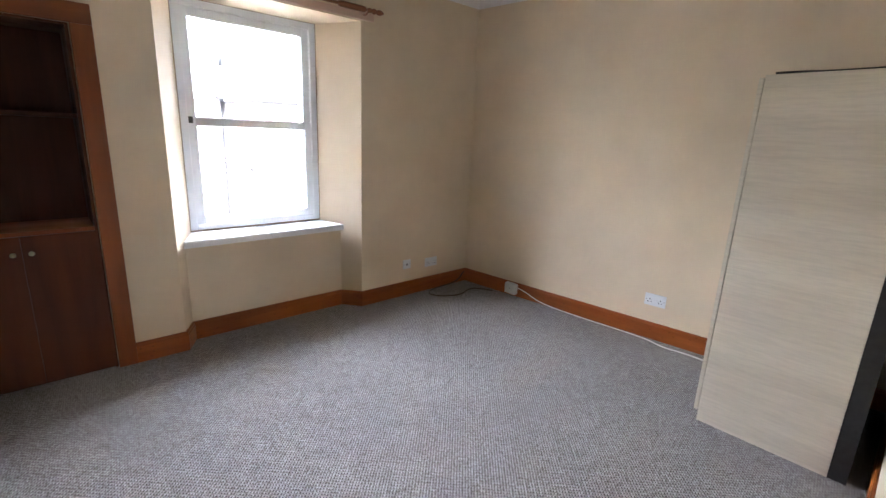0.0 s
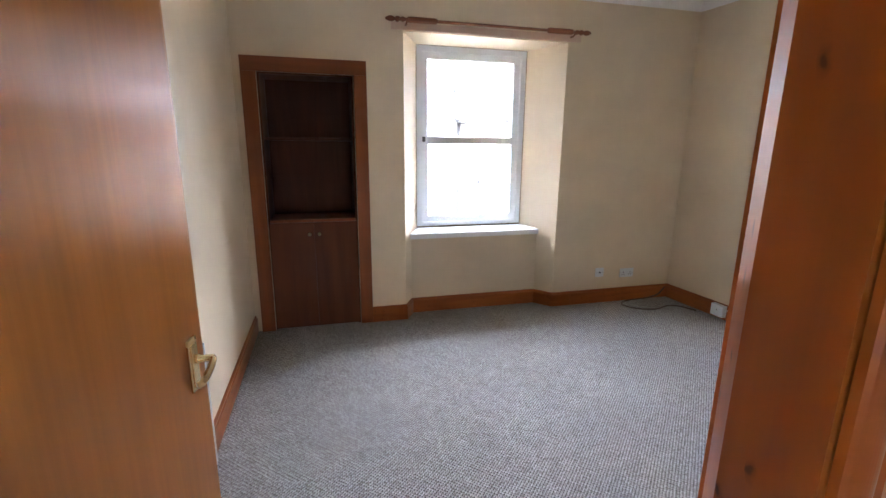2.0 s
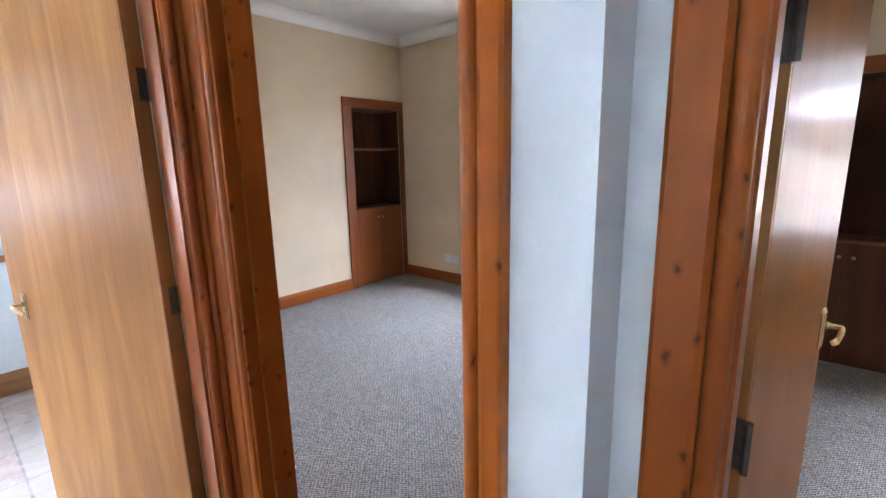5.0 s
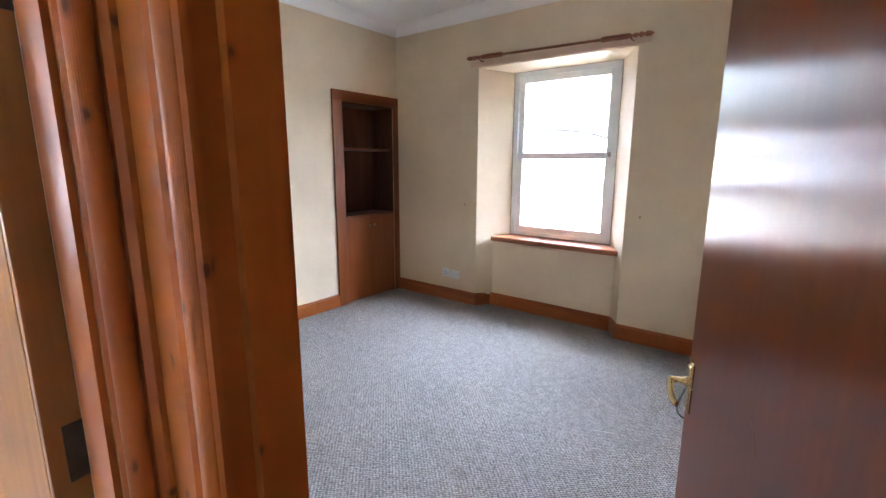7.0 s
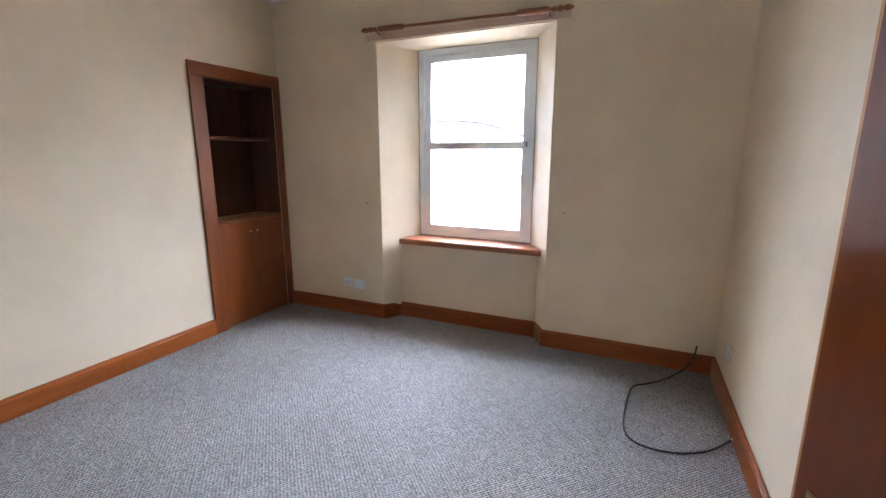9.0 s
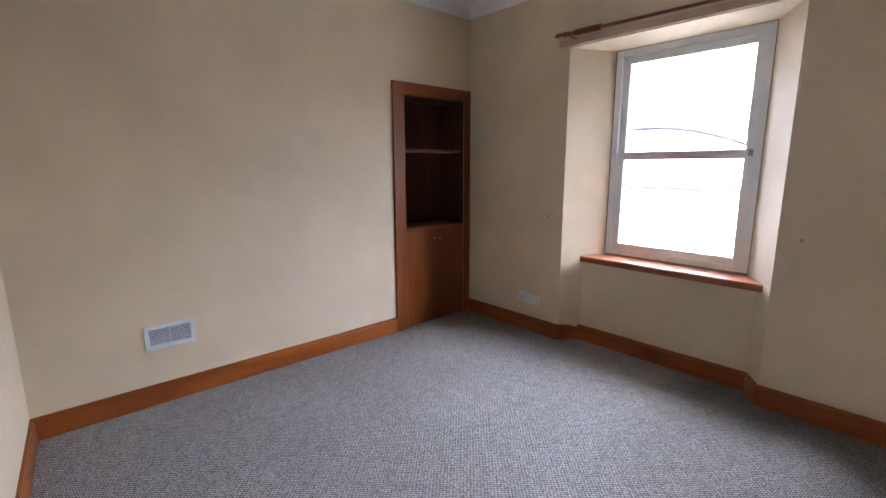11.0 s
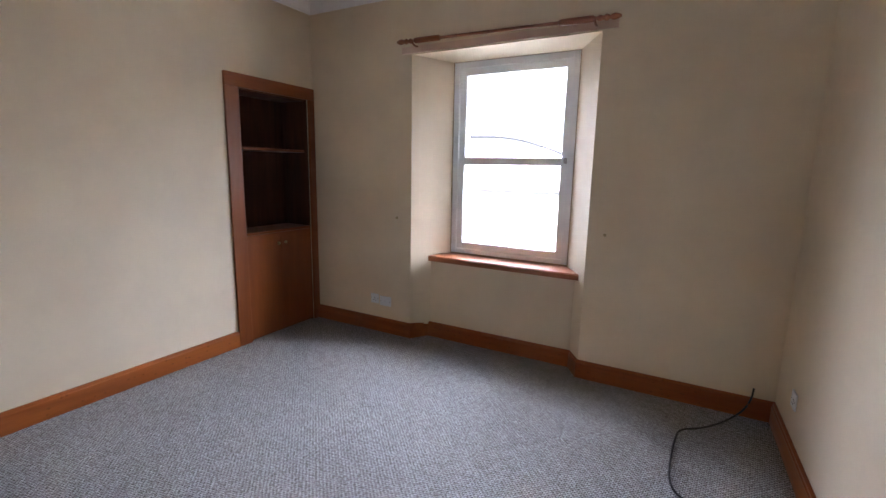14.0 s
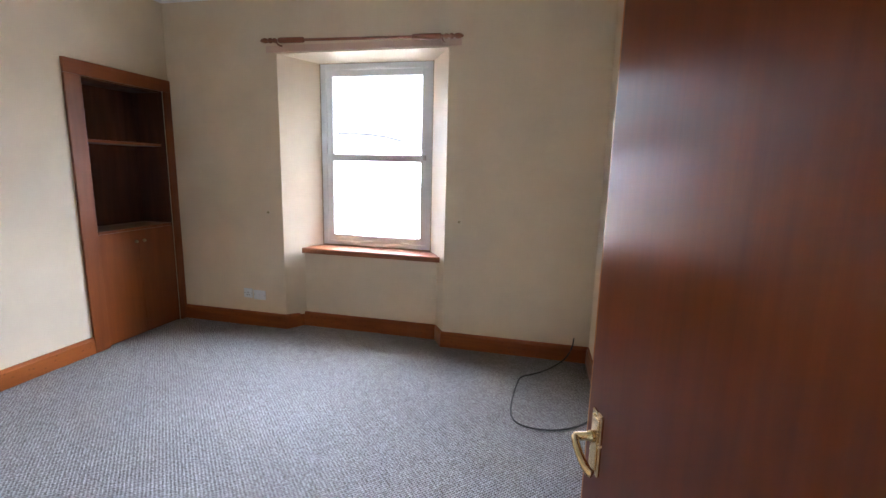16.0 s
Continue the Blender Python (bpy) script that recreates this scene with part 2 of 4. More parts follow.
def vinyl(name):
    """Tile-patterned sheet vinyl, pale with pinkish marbling."""
    m, n, l, p = mat_base(name)
    v = coords(n, l)
    b = n.new("ShaderNodeTexBrick")
    b.offset = 0.0
    b.inputs["Scale"].default_value = 1.0
    b.inputs["Brick Width"].default_value = b.inputs["Row Height"].default_value = 0.33
    b.inputs["Mortar Size"].default_value = 0.006
    b.inputs["Color1"].default_value, b.inputs["Color2"].default_value = (0.55, 0.47, 0.41, 1), (0.5, 0.36, 0.3, 1)
    b.inputs["Mortar"].default_value = (0.3, 0.27, 0.24, 1)
    l.new(v.outputs[0], b.inputs["Vector"])
    t = noise_tex(n, l, v, 9, 6, 0.65, 0.8)
    c = mixed(n, l, b.outputs[0], (0.62, 0.58, 0.54), ramp(n, l, t.outputs[0], [(0.4, (0, 0, 0)), (0.65, (0.8,) * 3)]).outputs[0])
    l.new(c, p.inputs["Base Color"])
    p.inputs["Roughness"].default_value = 0.35
    return m


M_CREAM = paint("cream_emulsion", (0.70, 0.577, 0.411))
M_WHITE = paint("white_hall_emulsion", (0.79, 0.83, 0.84), 0.6, 0.03)
M_CEIL = paint("ceiling_white", (0.78, 0.78, 0.77), 0.75, 0.03)
M_COVE = paint("cove_white", (0.82, 0.81, 0.80), 0.6, 0.02, 0.1)
M_BLUE = paint("pale_blue_emulsion", (0.70, 0.77, 0.79), 0.6, 0.03)
M_PLAIN_PANEL = wood("cream_grain_laminate", (0.60, 0.55, 0.44), (0.63, 0.58, 0.465), "y", 0.5, 0, 1.6, 0.0, 3.0)
M_SKIRT = {a: wood("stained_skirting_" + a, (0.23, 0.058, 0.010), (0.37, 0.108, 0.020), a, 0.36, 0.5, 0.8, 0.0, 3.0) for a in "xyz"}
M_PINE = wood("varnished_knotty_pine", (0.32, 0.068, 0.006), (0.47, 0.120, 0.012), "z", 0.34, 0.92, 0.55, 0.0, 2.6, 0.26)
M_PINE_X = wood("varnished_pine_head", (0.32, 0.068, 0.006), (0.47, 0.120, 0.012), "x", 0.34, 0.92, 0.55, 0.0, 2.6, 0.26)
M_LEAF = veneer("sapele_veneer", (0.40, 0.142, 0.030), (0.49, 0.18, 0.042), 0.33, 0.16)
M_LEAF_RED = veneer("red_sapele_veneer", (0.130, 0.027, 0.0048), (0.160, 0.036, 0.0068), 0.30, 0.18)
M_LEAF_PALE = veneer("pale_sapele_veneer", (0.54, 0.235, 0.062), (0.69, 0.335, 0.10), 0.42, 0.2, 0.8)
M_LIP = wood("door_edge_lipping", (0.42, 0.17, 0.045), (0.54, 0.24, 0.07), "z", 0.4, 0, 1.2, 0.2)
M_PRESS = {a: wood("press_stained_wood_" + a, (0.18, 0.046, 0.010), (0.29, 0.085, 0.019), a, 0.4, 0, 0.6, 0.0, 3.0) for a in "xyz"}
# press wood darkened for the insides, recess shade put into the colour
M_PRESS_IN = wood("press_shaded_lining", (0.058, 0.019, 0.008), (0.105, 0.036, 0.014), "z", 0.6, 0, 0.7, 0.0, 3.0, 0.15)
M_PRESS_DOOR = wood("dark_press_door", (0.095, 0.028, 0.009), (0.15, 0.046, 0.014), "z", 0.45, 0, 0.6, 0.0, 3.0, 0.2)
M_SILL = wood("varnished_sill", (0.20, 0.065, 0.025), (0.36, 0.13, 0.05), "x", 0.38, 0, 1.0, 0.2)
M_POLE = wood("turned_pole_wood", (0.17, 0.055, 0.022), (0.32, 0.12, 0.05), "x", 0.38, 0, 1.4, 0.2)
M_BATTEN = paint("pinkish_batten", (0.62, 0.44, 0.34), 0.55, 0.05, 0.1)
M_UPVC = plain("white_upvc", (0.87, 0.91, 0.95), 0.5, 0, 0.006, spec=0.3)
M_SILLW = paint("white_gloss_sill", (0.80, 0.81, 0.82), 0.3, 0.03, 0.05)
M_GASKET = plain("grey_gasket", (0.42, 0.42, 0.42), 0.6)
# brown that stands for the shadow line along the window frame joint
M_JOINT_SHADE = plain("joint_shadow_brown", (0.30, 0.22, 0.15), 0.7)
M_GLASS = glass("window_glass")
M_BRASS = plain("polished_brass", (0.72, 0.55, 0.29), 0.25, 1.0, 0.02, 20)
M_SCUFF = plain("scuffed_varnish", (0.36, 0.17, 0.09), 0.6)
M_STEEL = plain("dull_hinge_steel", (0.13, 0.12, 0.10), 0.45, 0.9, 0.2, 80)
M_HINGE_B = plain("worn_brass_hinge", (0.40, 0.33, 0.20), 0.35, 0.9, 0.15, 80)
M_PLASTIC = plain("white_socket_plastic", (0.66, 0.69, 0.71), 0.3, 0, 0.02)
M_HOLE = plain("dark_slot", (0.03, 0.03, 0.035), 0.6)
M_RAD = plain("radiator_enamel", (0.74, 0.77, 0.79), 0.3, 0, 0.03)
M_RADDARK = plain("radiator_shadow_gap", (0.06, 0.08, 0.11), 0.6)
M_CABLE_B = plain("black_cable", (0.018, 0.017, 0.016), 0.5)
M_CABLE_BR = plain("brown_cable", (0.055, 0.028, 0.018), 0.5)
M_CABLE_W = plain("white_cable", (0.70, 0.70, 0.68), 0.45)
M_BLACK = plain("black_board", (0.012, 0.012, 0.012), 0.7)
M_METER = plain("meter_grey", (0.09, 0.095, 0.10), 0.45)
M_METER_L = plain("meter_pale", (0.42, 0.42, 0.42), 0.4)
# pale blue puts the light from the left into the meter's edges
M_METER_EDGE = plain("meter_lit_edge", (0.50, 0.60, 0.70), 0.35)
M_METER_B = plain("meter_board", (0.24, 0.22, 0.18), 0.6)
M_METER_C = plain("meter_label", (0.46, 0.42, 0.40), 0.5, 0, 0.04)
M_UNIT = plain("kitchen_unit_white", (0.72, 0.74, 0.74), 0.4, 0, 0.03)
M_WORKTOP = plain("worktop_grey", (0.36, 0.37, 0.38), 0.35, 0, 0.15, 90)
M_PLINTH = wood("kitchen_plinth_wood", (0.30, 0.13, 0.045), (0.45, 0.21, 0.08), "y", 0.4)
M_CARPET = carpet("loop_pile_carpet")
M_VINYL = vinyl("kitchen_sheet_vinyl")
M_STONE = paint("outside_stone", (0.42, 0.38, 0.33), 0.85, 0.15, 0.8, 40)
# white harling painted dark to hold down its glare and bounced light
M_RENDER = paint("outside_dimmed_harling", (0.17, 0.168, 0.162), 0.9, 0.06, 0.8, 60)
M_SLATE = paint("outside_slate", (0.14, 0.145, 0.155), 0.8, 0.15, 0.8, 25)
# outside details coloured near black so they still show in the glare
M_GUTTER = plain("outside_gutter", (0.010, 0.010, 0.011), 0.9, spec=0.05)
M_OUTGLASS = plain("outside_window_dark", (0.014, 0.020, 0.022), 0.6, spec=0.08)
M_OUTDARK = plain("outside_darkened_detail", (0.045, 0.047, 0.050), 0.9, spec=0.05)
M_ASPHALT = paint("outside_asphalt", (0.07, 0.07, 0.07), 0.9, 0.15, 0.8, 60)

# ---- mesh helpers ----
BASE = {}


def thing(name, at, label, category, group="", kind=""):
    ob = new(name)
    ob.empty_display_size = 0.1
    ob.location = at
    BASE[ob.name] = Vector(at)
    return tagged(ob, label, category, group, kind)


def mesh_of(name, bm, material, shift=None, smooth=False):
    if shift is not None:
        bmesh.ops.translate(bm, verts=bm.verts, vec=-shift)
    bmesh.ops.recalc_face_normals(bm, faces=bm.faces)
    me = bpy.data.meshes.new(name)
    bm.to_mesh(me)
    bm.free()
    for mm in (material if isinstance(material, (list, tuple)) else [material]):
        me.materials.append(mm)
    if smooth:
        me.polygons.foreach_set("use_smooth", [True] * len(me.polygons))
    return me


def part(name, bm, material, parent, label="", smooth=False):
    ob = new(name, mesh_of(name, bm, material, BASE[parent.name], smooth))
    ob.parent = parent
    BASE[ob.name] = BASE[parent.name]
    return tagged(ob, label) if label else ob


def solid(name, bm, material, label, category, kind="", group="", at=(0, 0, 0), smooth=False):
    ob = new(name, mesh_of(name, bm, material, Vector(at), smooth))
    ob.location = at
    BASE[ob.name] = Vector(at)
    return tagged(ob, label, category, group, kind)


def prism(bm, pts, z0, z1, m=None):
    lo = [bm.verts.new((x, y, z0)) for x, y in pts]
    hi = [bm.verts.new((x, y, z1)) for x, y in pts]
    fs = [bm.faces.new(lo[::-1]), bm.faces.new(hi)]
    k = len(pts)
    for i in range(k):
        fs.append(bm.faces.new((lo[i], lo[(i + 1) % k], hi[(i + 1) % k], hi[i])))
    if m is not None:
        bmesh.ops.transform(bm, matrix=m, verts=lo + hi)
    return fs


def box(bm, x0, x1, y0, y1, z0, z1, bevel=0.0, m=None):
    fs = prism(bm, [(x0, y0), (x1, y0), (x1, y1), (x0, y1)], z0, z1)
    vs = list({v for f in fs for v in f.verts})
    if bevel:
        es = list({e for f in fs for e in f.edges})
        r = bmesh.ops.bevel(bm, geom=es, offset=bevel, segments=2, affect="EDGES", profile=0.6)
        vs = list({v for f in r["faces"] for v in f.verts} | {v for v in vs if v.is_valid})
    if m is not None:
        bmesh.ops.transform(bm, matrix=m, verts=[v for v in vs if v.is_valid])
    return bm


def boxed(*a, **k):
    return box(bmesh.new(), *a, **k)


def tube(pts, r, seg=8, smooth_steps=0):
    pts = [Vector(p) for p in pts]
    for _ in range(smooth_steps):
        q = [pts[0]]
        for a, b in zip(pts, pts[1:]):
            q += [a * 0.75 + b * 0.25, a * 0.25 + b * 0.75]
        pts = q + [pts[-1]]
    bm = bmesh.new()
    rings = []
    for i, p in enumerate(pts):
        d = (pts[min(i + 1, len(pts) - 1)] - pts[max(i - 1, 0)]).normalized()
        up = Vector((0, 0, 1)) if abs(d.z) < 0.9 else Vector((1, 0, 0))
        a = d.cross(up).normalized()
        b = a.cross(d)
        rings.append([bm.verts.new(p + (a * math.cos(t) + b * math.sin(t)) * r) for t in [2 * math.pi * j / seg for j in range(seg)]])
    for r0, r1 in zip(rings, rings[1:]):
        for j in range(seg):
            bm.faces.new((r0[j], r0[(j + 1) % seg], r1[(j + 1) % seg], r1[j]))
    bm.faces.new(rings[0][::-1])
    bm.faces.new(rings[-1])
    return bm


def lathe(profile, m, seg=14, bm=None):
    """Turned piece: rows of (along, radius), along local z, then moved by m."""
    bm = bm or bmesh.new()
    rings = []
    for h, r in profile:
        rings.append([bm.verts.new(m @ Vector((r * math.cos(t), r * math.sin(t), h))) for t in [2 * math.pi * j / seg for j in range(seg)]])
    for r0, r1 in zip(rings, rings[1:]):
        for j in range(seg):
            bm.faces.new((r0[j], r0[(j + 1) % seg], r1[(j + 1) % seg], r1[j]))
    bm.faces.new(rings[0][::-1])
    bm.faces.new(rings[-1])
    return bm


def frame_at(origin, u, d):
    """Local x along u, local y along d (both level), local z up."""
    u, d = Vector((*u, 0)).normalized(), Vector((*d, 0)).normalized()
    m = Matrix.Identity(4)
    for i in range(3):
        m[i][0], m[i][1], m[i][2], m[i][3] = u[i], d[i], (0, 0, 1)[i], origin[i]
    return m


def sweep_board(path, h, t, top=0.35):
    """A moulded board along a plan line, standing on the floor to its left side."""
    pts = [Vector(p) for p in path]
    prof = [(0, 0), (t, 0), (t, h - 0.022), (t * 0.75, h - 0.016), (t * 0.7, h - 0.006), (t * top, h), (0, h)]
    bm = bmesh.new()
    rows = []
    for i, p in enumerate(pts):
        dirs = []
        if i > 0:
            dirs.append((p - pts[i - 1]).normalized())
        if i < len(pts) - 1:
            dirs.append((pts[i + 1] - p).normalized())
        nrm = [Vector((-d.y, d.x)) for d in dirs]
        if len(nrm) == 2:
            nn = (nrm[0] + nrm[1]).normalized()
            nn = nn / max(0.3, nn.dot(nrm[0]))
        else:
            nn = nrm[0]
        rows.append([bm.verts.new((p.x + nn.x * a, p.y + nn.y * a, z)) for a, z in prof])
    k = len(prof)
    for a, b in zip(rows, rows[1:]):
        for j in range(k):
            bm.faces.new((a[j], a[(j + 1) % k], b[(j + 1) % k], b[j]))
    bm.faces.new(rows[0])
    bm.faces.new(rows[-1][::-1])
    return bm


# ---- the plan ----
YW, YO = 3.85, 4.45                 # inner and outer face of the street wall
YG = 4.13                           # window frames
TOP = 3.0
WIN_A = dict(x0=1.25, x1=2.595, g0=1.40, g1=2.365, a0=1.325, a1=2.48, sill=0.725, head=2.24, ghead=2.215)
WIN_B = dict(x0=-2.565, x1=-1.145, g0=-2.335, g1=-1.332, a0=-2.475, a1=-1.23, sill=0.73, head=2.31, ghead=2.285)
YA = 3.99                           # wall under the sills
XB, XA = -3.63, 3.84                # far side walls
XE = lambda y: XA + 0.0837 * (YW - y)   # the far wall runs slightly askew
CEIL_A, CEIL_B, CEIL_H = 2.66, 2.84, 2.72
CARPET_Z = 0.0

# street wall with two splayed window recesses and the pressed-in cupboard
bm = bmesh.new()
prism(bm, [(-4.3, YW), (WIN_B["x0"], YW), (WIN_B["g0"], YG), (WIN_B["g0"], YO), (-4.3, YO)], -0.3, TOP)
prism(bm, [(WIN_B["x1"], YW), (0.215, YW), (0.215, YO), (WIN_B["g1"], YO), (WIN_B["g1"], YG)], -0.3, 1.925)
prism(bm, [(0.885, YW), (WIN_A["x0"], YW), (WIN_A["g0"], YG), (WIN_A["g0"], YO), (0.885, YO)], -0.3, 1.925)
box(bm, 0.215, 0.885, 4.22, YO, -0.3, 1.925)
prism(bm, [(WIN_B["x1"], YW), (WIN_A["x0"], YW), (WIN_A["g0"], YG), (WIN_A["g0"], YO), (WIN_B["g1"], YO), (WIN_B["g1"], YG)], 1.925, TOP)
prism(bm, [(WIN_A["x1"], YW), (4.5, YW), (4.5, YO), (WIN_A["g1"], YO), (WIN_A["g1"], YG)], -0.3, TOP)
for w in (WIN_A, WIN_B):
    box(bm, w["a0"] - 0.05, w["a1"] + 0.05, YA, YO, -0.3, w["sill"] - 0.045)
    yz = [(YW, w["head"]), (YG, w["ghead"]), (YO, w["ghead"]), (YO, TOP), (YW, TOP)]
    a = [bm.verts.new((w["x0"], y, z)) for y, z in yz]
    b = [bm.verts.new((w["x1"], y, z)) for y, z in yz]
    bm.faces.new(a)
    bm.faces.new(b[::-1])
    for i in range(5):
        bm.faces.new((a[i], b[i], b[(i + 1) % 5], a[(i + 1) % 5]))
solid("wall_north", bm, M_CREAM, "thick cream-painted street wall with two splayed window recesses", "wall", "structure")

# far side walls, partition, hall-side walls
bm = bmesh.new()
box(bm, XB - 0.5, XB, 0.3, 3.075, -0.3, TOP)
box(bm, XB - 0.5, XB, 3.78, YW, -0.3, TOP)
box(bm, XB - 0.5, XB, 3.075, 3.78, 2.025, TOP)
box(bm, XB - 0.5, XB - 0.34, 3.075, 3.78, -0.3, 2.025)
solid("wall_west", bm, M_CREAM, "cream-painted wall with a recessed press cupboard", "wall", "structure")
bm = bmesh.new()
prism(bm, [(XE(YW), YW), (XE(0.3), 0.3), (4.5, 0.3), (4.5, YW)], -0.3, TOP)
solid("wall_east", bm, M_CREAM, "plain cream-painted bedroom side wall", "wall", "structure")
bm = bmesh.new()
prism(bm, [(0.0, YW), (0.065, YW), (0.075, 0.56), (0.155, 0.47), (0.125, 0.43)], -0.3, TOP)
solid("wall_partition", bm, M_CREAM, "thin cream partition between the two bedrooms", "wall", "structure")

LIN = 0.022
HEAD = 2.02
bm = bmesh.new()
prism(bm, [(0.075, 0.56), (0.265, 0.425), (0.265, 0.306), (0.148, 0.306), (0.148, 0.40), (0.155, 0.47)], -0.3, TOP)
prism(bm, [(0.265, 0.382), (0.355, 0.392), (0.355, 0.432), (0.336, 0.432), (0.336, 0.50), (0.075, 0.56), (0.265, 0.43)], -0.3, TOP)
prism(bm, [(0.998, 0.5238), (1.47, 0.622), (1.6, 0.64), (1.02, 0.64), (1.012, 0.612)], -0.3, TOP)
box(bm, 1.022, 4.3, 0.61, 0.645, -0.3, TOP)
prism(bm, [(0.362, 0.392), (0.995, 0.523), (1.005, 0.62), (0.362, 0.50)], HEAD + LIN, TOP)
box(bm, -0.505, 0.15, 0.306, 0.41, HEAD + LIN, TOP)
prism(bm, [(0.126, 0.41), (0.126, 0.47), (-0.010, 0.47), (0.028, 0.41)], HEAD, TOP)
prism(bm, [(-0.505, 0.306), (-0.505, 0.384), (XB, 0.556), (XB, 0.30), (-0.70, 0.30)], -0.3, TOP)
solid("wall_hall", bm, [M_CREAM], "painted hall wall with two bedroom doorways", "wall", "structure")
# white paint on the hall's side
bm = bmesh.new()
prism(bm, [(0.176, 0.3005), (0.27, 0.3005), (0.27, 0.378), (0.304, 0.3815), (0.304, 0.3855), (0.266, 0.3835), (0.266, 0.3045), (0.176, 0.3045)], 0, TOP - 0.3)
prism(bm, [(1.07, 0.5335), (1.46, 0.615), (1.46, 0.6195), (1.07, 0.538)], 0, TOP - 0.3)
box(bm, -0.56, 1.0, 0.2965, 0.3045, HEAD + 0.1, CEIL_H)
solid("wall_hall_lining", bm, M_WHITE, "white-painted plaster on the hall side, with a small step", "wall", "structure")
bm = bmesh.new()
box(bm, 1.46, 1.6, -4.0, 0.64, -0.3, TOP)
# gap from y -3.9 to -3.2 is the added opening that lights the hall
for y0, y1, z0, z1 in ((-4.0, -3.9, -0.3, TOP), (-3.2, -0.50, -0.3, TOP), (-3.9, -3.2, 2.1, TOP), (-3.9, -3.2, -0.3, 1.2)):
    box(bm, -0.68, -0.58, y0, y1, z0, z1)
box(bm, -0.68, -0.58, -0.50, 0.262, HEAD + LIN, TOP)
box(bm, -0.68, -0.584, 0.262, 0.30, -0.3, TOP)
box(bm, -0.68, 1.6, -4.1, -4.0, -0.3, TOP)
solid("wall_hall_end", bm, M_WHITE, "plain white hall walls with an added unseen opening for daylight", "wall", "structure")
# kitchen shell
bm = bmesh.new()
for y0, y1, z0, z1 in ((-2.6, -2.2, -0.3, TOP), (-1.0, 0.30, -0.3, TOP), (-2.2, -1.0, 2.15, TOP), (-2.2, -1.0, -0.3, 1.05)):
    box(bm, -4.3, -4.12, y0, y1, z0, z1)
box(bm, -4.12, -0.68, -2.6, -2.45, -0.3, TOP)
box(bm, -4.12, -0.70, 0.292, 0.2995, 0, TOP)
solid("wall_kitchen", bm, M_BLUE, "pale blue kitchen walls beyond the door", "wall", "structure")

# floors
bm = bmesh.new()
box(bm, -0.66, 4.3, -4.1, YA + 0.02, -0.3, CARPET_Z)
box(bm, XB, -0.66, 0.3, YA + 0.02, -0.3, CARPET_Z)
box(bm, XB - 0.36, XB, 3.0, 3.85, -0.3, CARPET_Z - 0.001)
box(bm, 0.2, 0.9, YA + 0.02, 4.23, -0.3, CARPET_Z - 0.001)
solid("floor", bm, M_CARPET, "grey loop-pile carpet with small flecked rows", "carpet", "structure")
bm = bmesh.new()
box(bm, -4.2, -0.66, -2.6, 0.3, -0.3, -0.004)
solid("floor_kitchen", bm, M_VINYL, "pale tile-patterned sheet vinyl", "floor", "structure")

# ceilings and coves
for nm, x0, x1, y0, y1, z in (("ceiling_1", 0.03, 4.3, 0.5, YW, CEIL_A), ("ceiling_2", XB, 0.06, 0.35, YW, CEIL_B), ("ceiling_3", -0.66, 1.5, -4.05, 0.5, CEIL_H), ("ceiling_4", -4.2, -0.66, -2.5, 0.3, CEIL_H)):
    solid(nm, boxed(x0, x1, y0, y1, z, z + 0.1), M_CEIL, "plain white painted ceiling", "ceiling", "structure")


def cove(name, path, z, r):
    """Plaster cove along a wall, room on the left of the line."""
    pts = [Vector(p) for p in path]
    prof = [(0, -r), (0.006, -r)] + [(0.006 + (r - 0.006) * (1 - math.cos(a)), -r + (r - 0.004) * math.sin(a)) for a in [math.pi / 2 * i / 7 for i in range(1, 8)]] + [(r, 0.004), (0, 0.004)]
    bm = bmesh.new()
    rows = []
    for i, p in enumerate(pts):
        dirs = [(b - a).normalized() for a, b in ((pts[i - 1], p), (p, pts[(i + 1) % len(pts)])) if (b - a).length > 0]
        nrm = [Vector((-d.y, d.x)) for d in dirs]
        nn = (nrm[0] + nrm[1]).normalized()
        nn = nn / max(0.3, nn.dot(nrm[0]))
        rows.append([bm.verts.new((p.x + nn.x * a, p.y + nn.y * a, z + h)) for a, h in prof])
    k = len(prof)
    for i in range(len(rows)):
        a, b = rows[i], rows[(i + 1) % len(rows)]
        for j in range(k):
            bm.faces.new((a[j], a[(j + 1) % k], b[(j + 1) % k], b[j]))
    return solid(name, bm, M_COVE, "white plaster cove between wall and ceiling", "cornice", "structure", smooth=False)


cove("trim_cove_1", [(0.07, 0.645), (XE(0.645), 0.645), (XA, YW), (0.065, YW)], CEIL_A, 0.10)
cove("trim_cove_2", [(XB, 0.57), (0.12, 0.44), (0.0, YW), (XB, YW)], CEIL_B, 0.10)

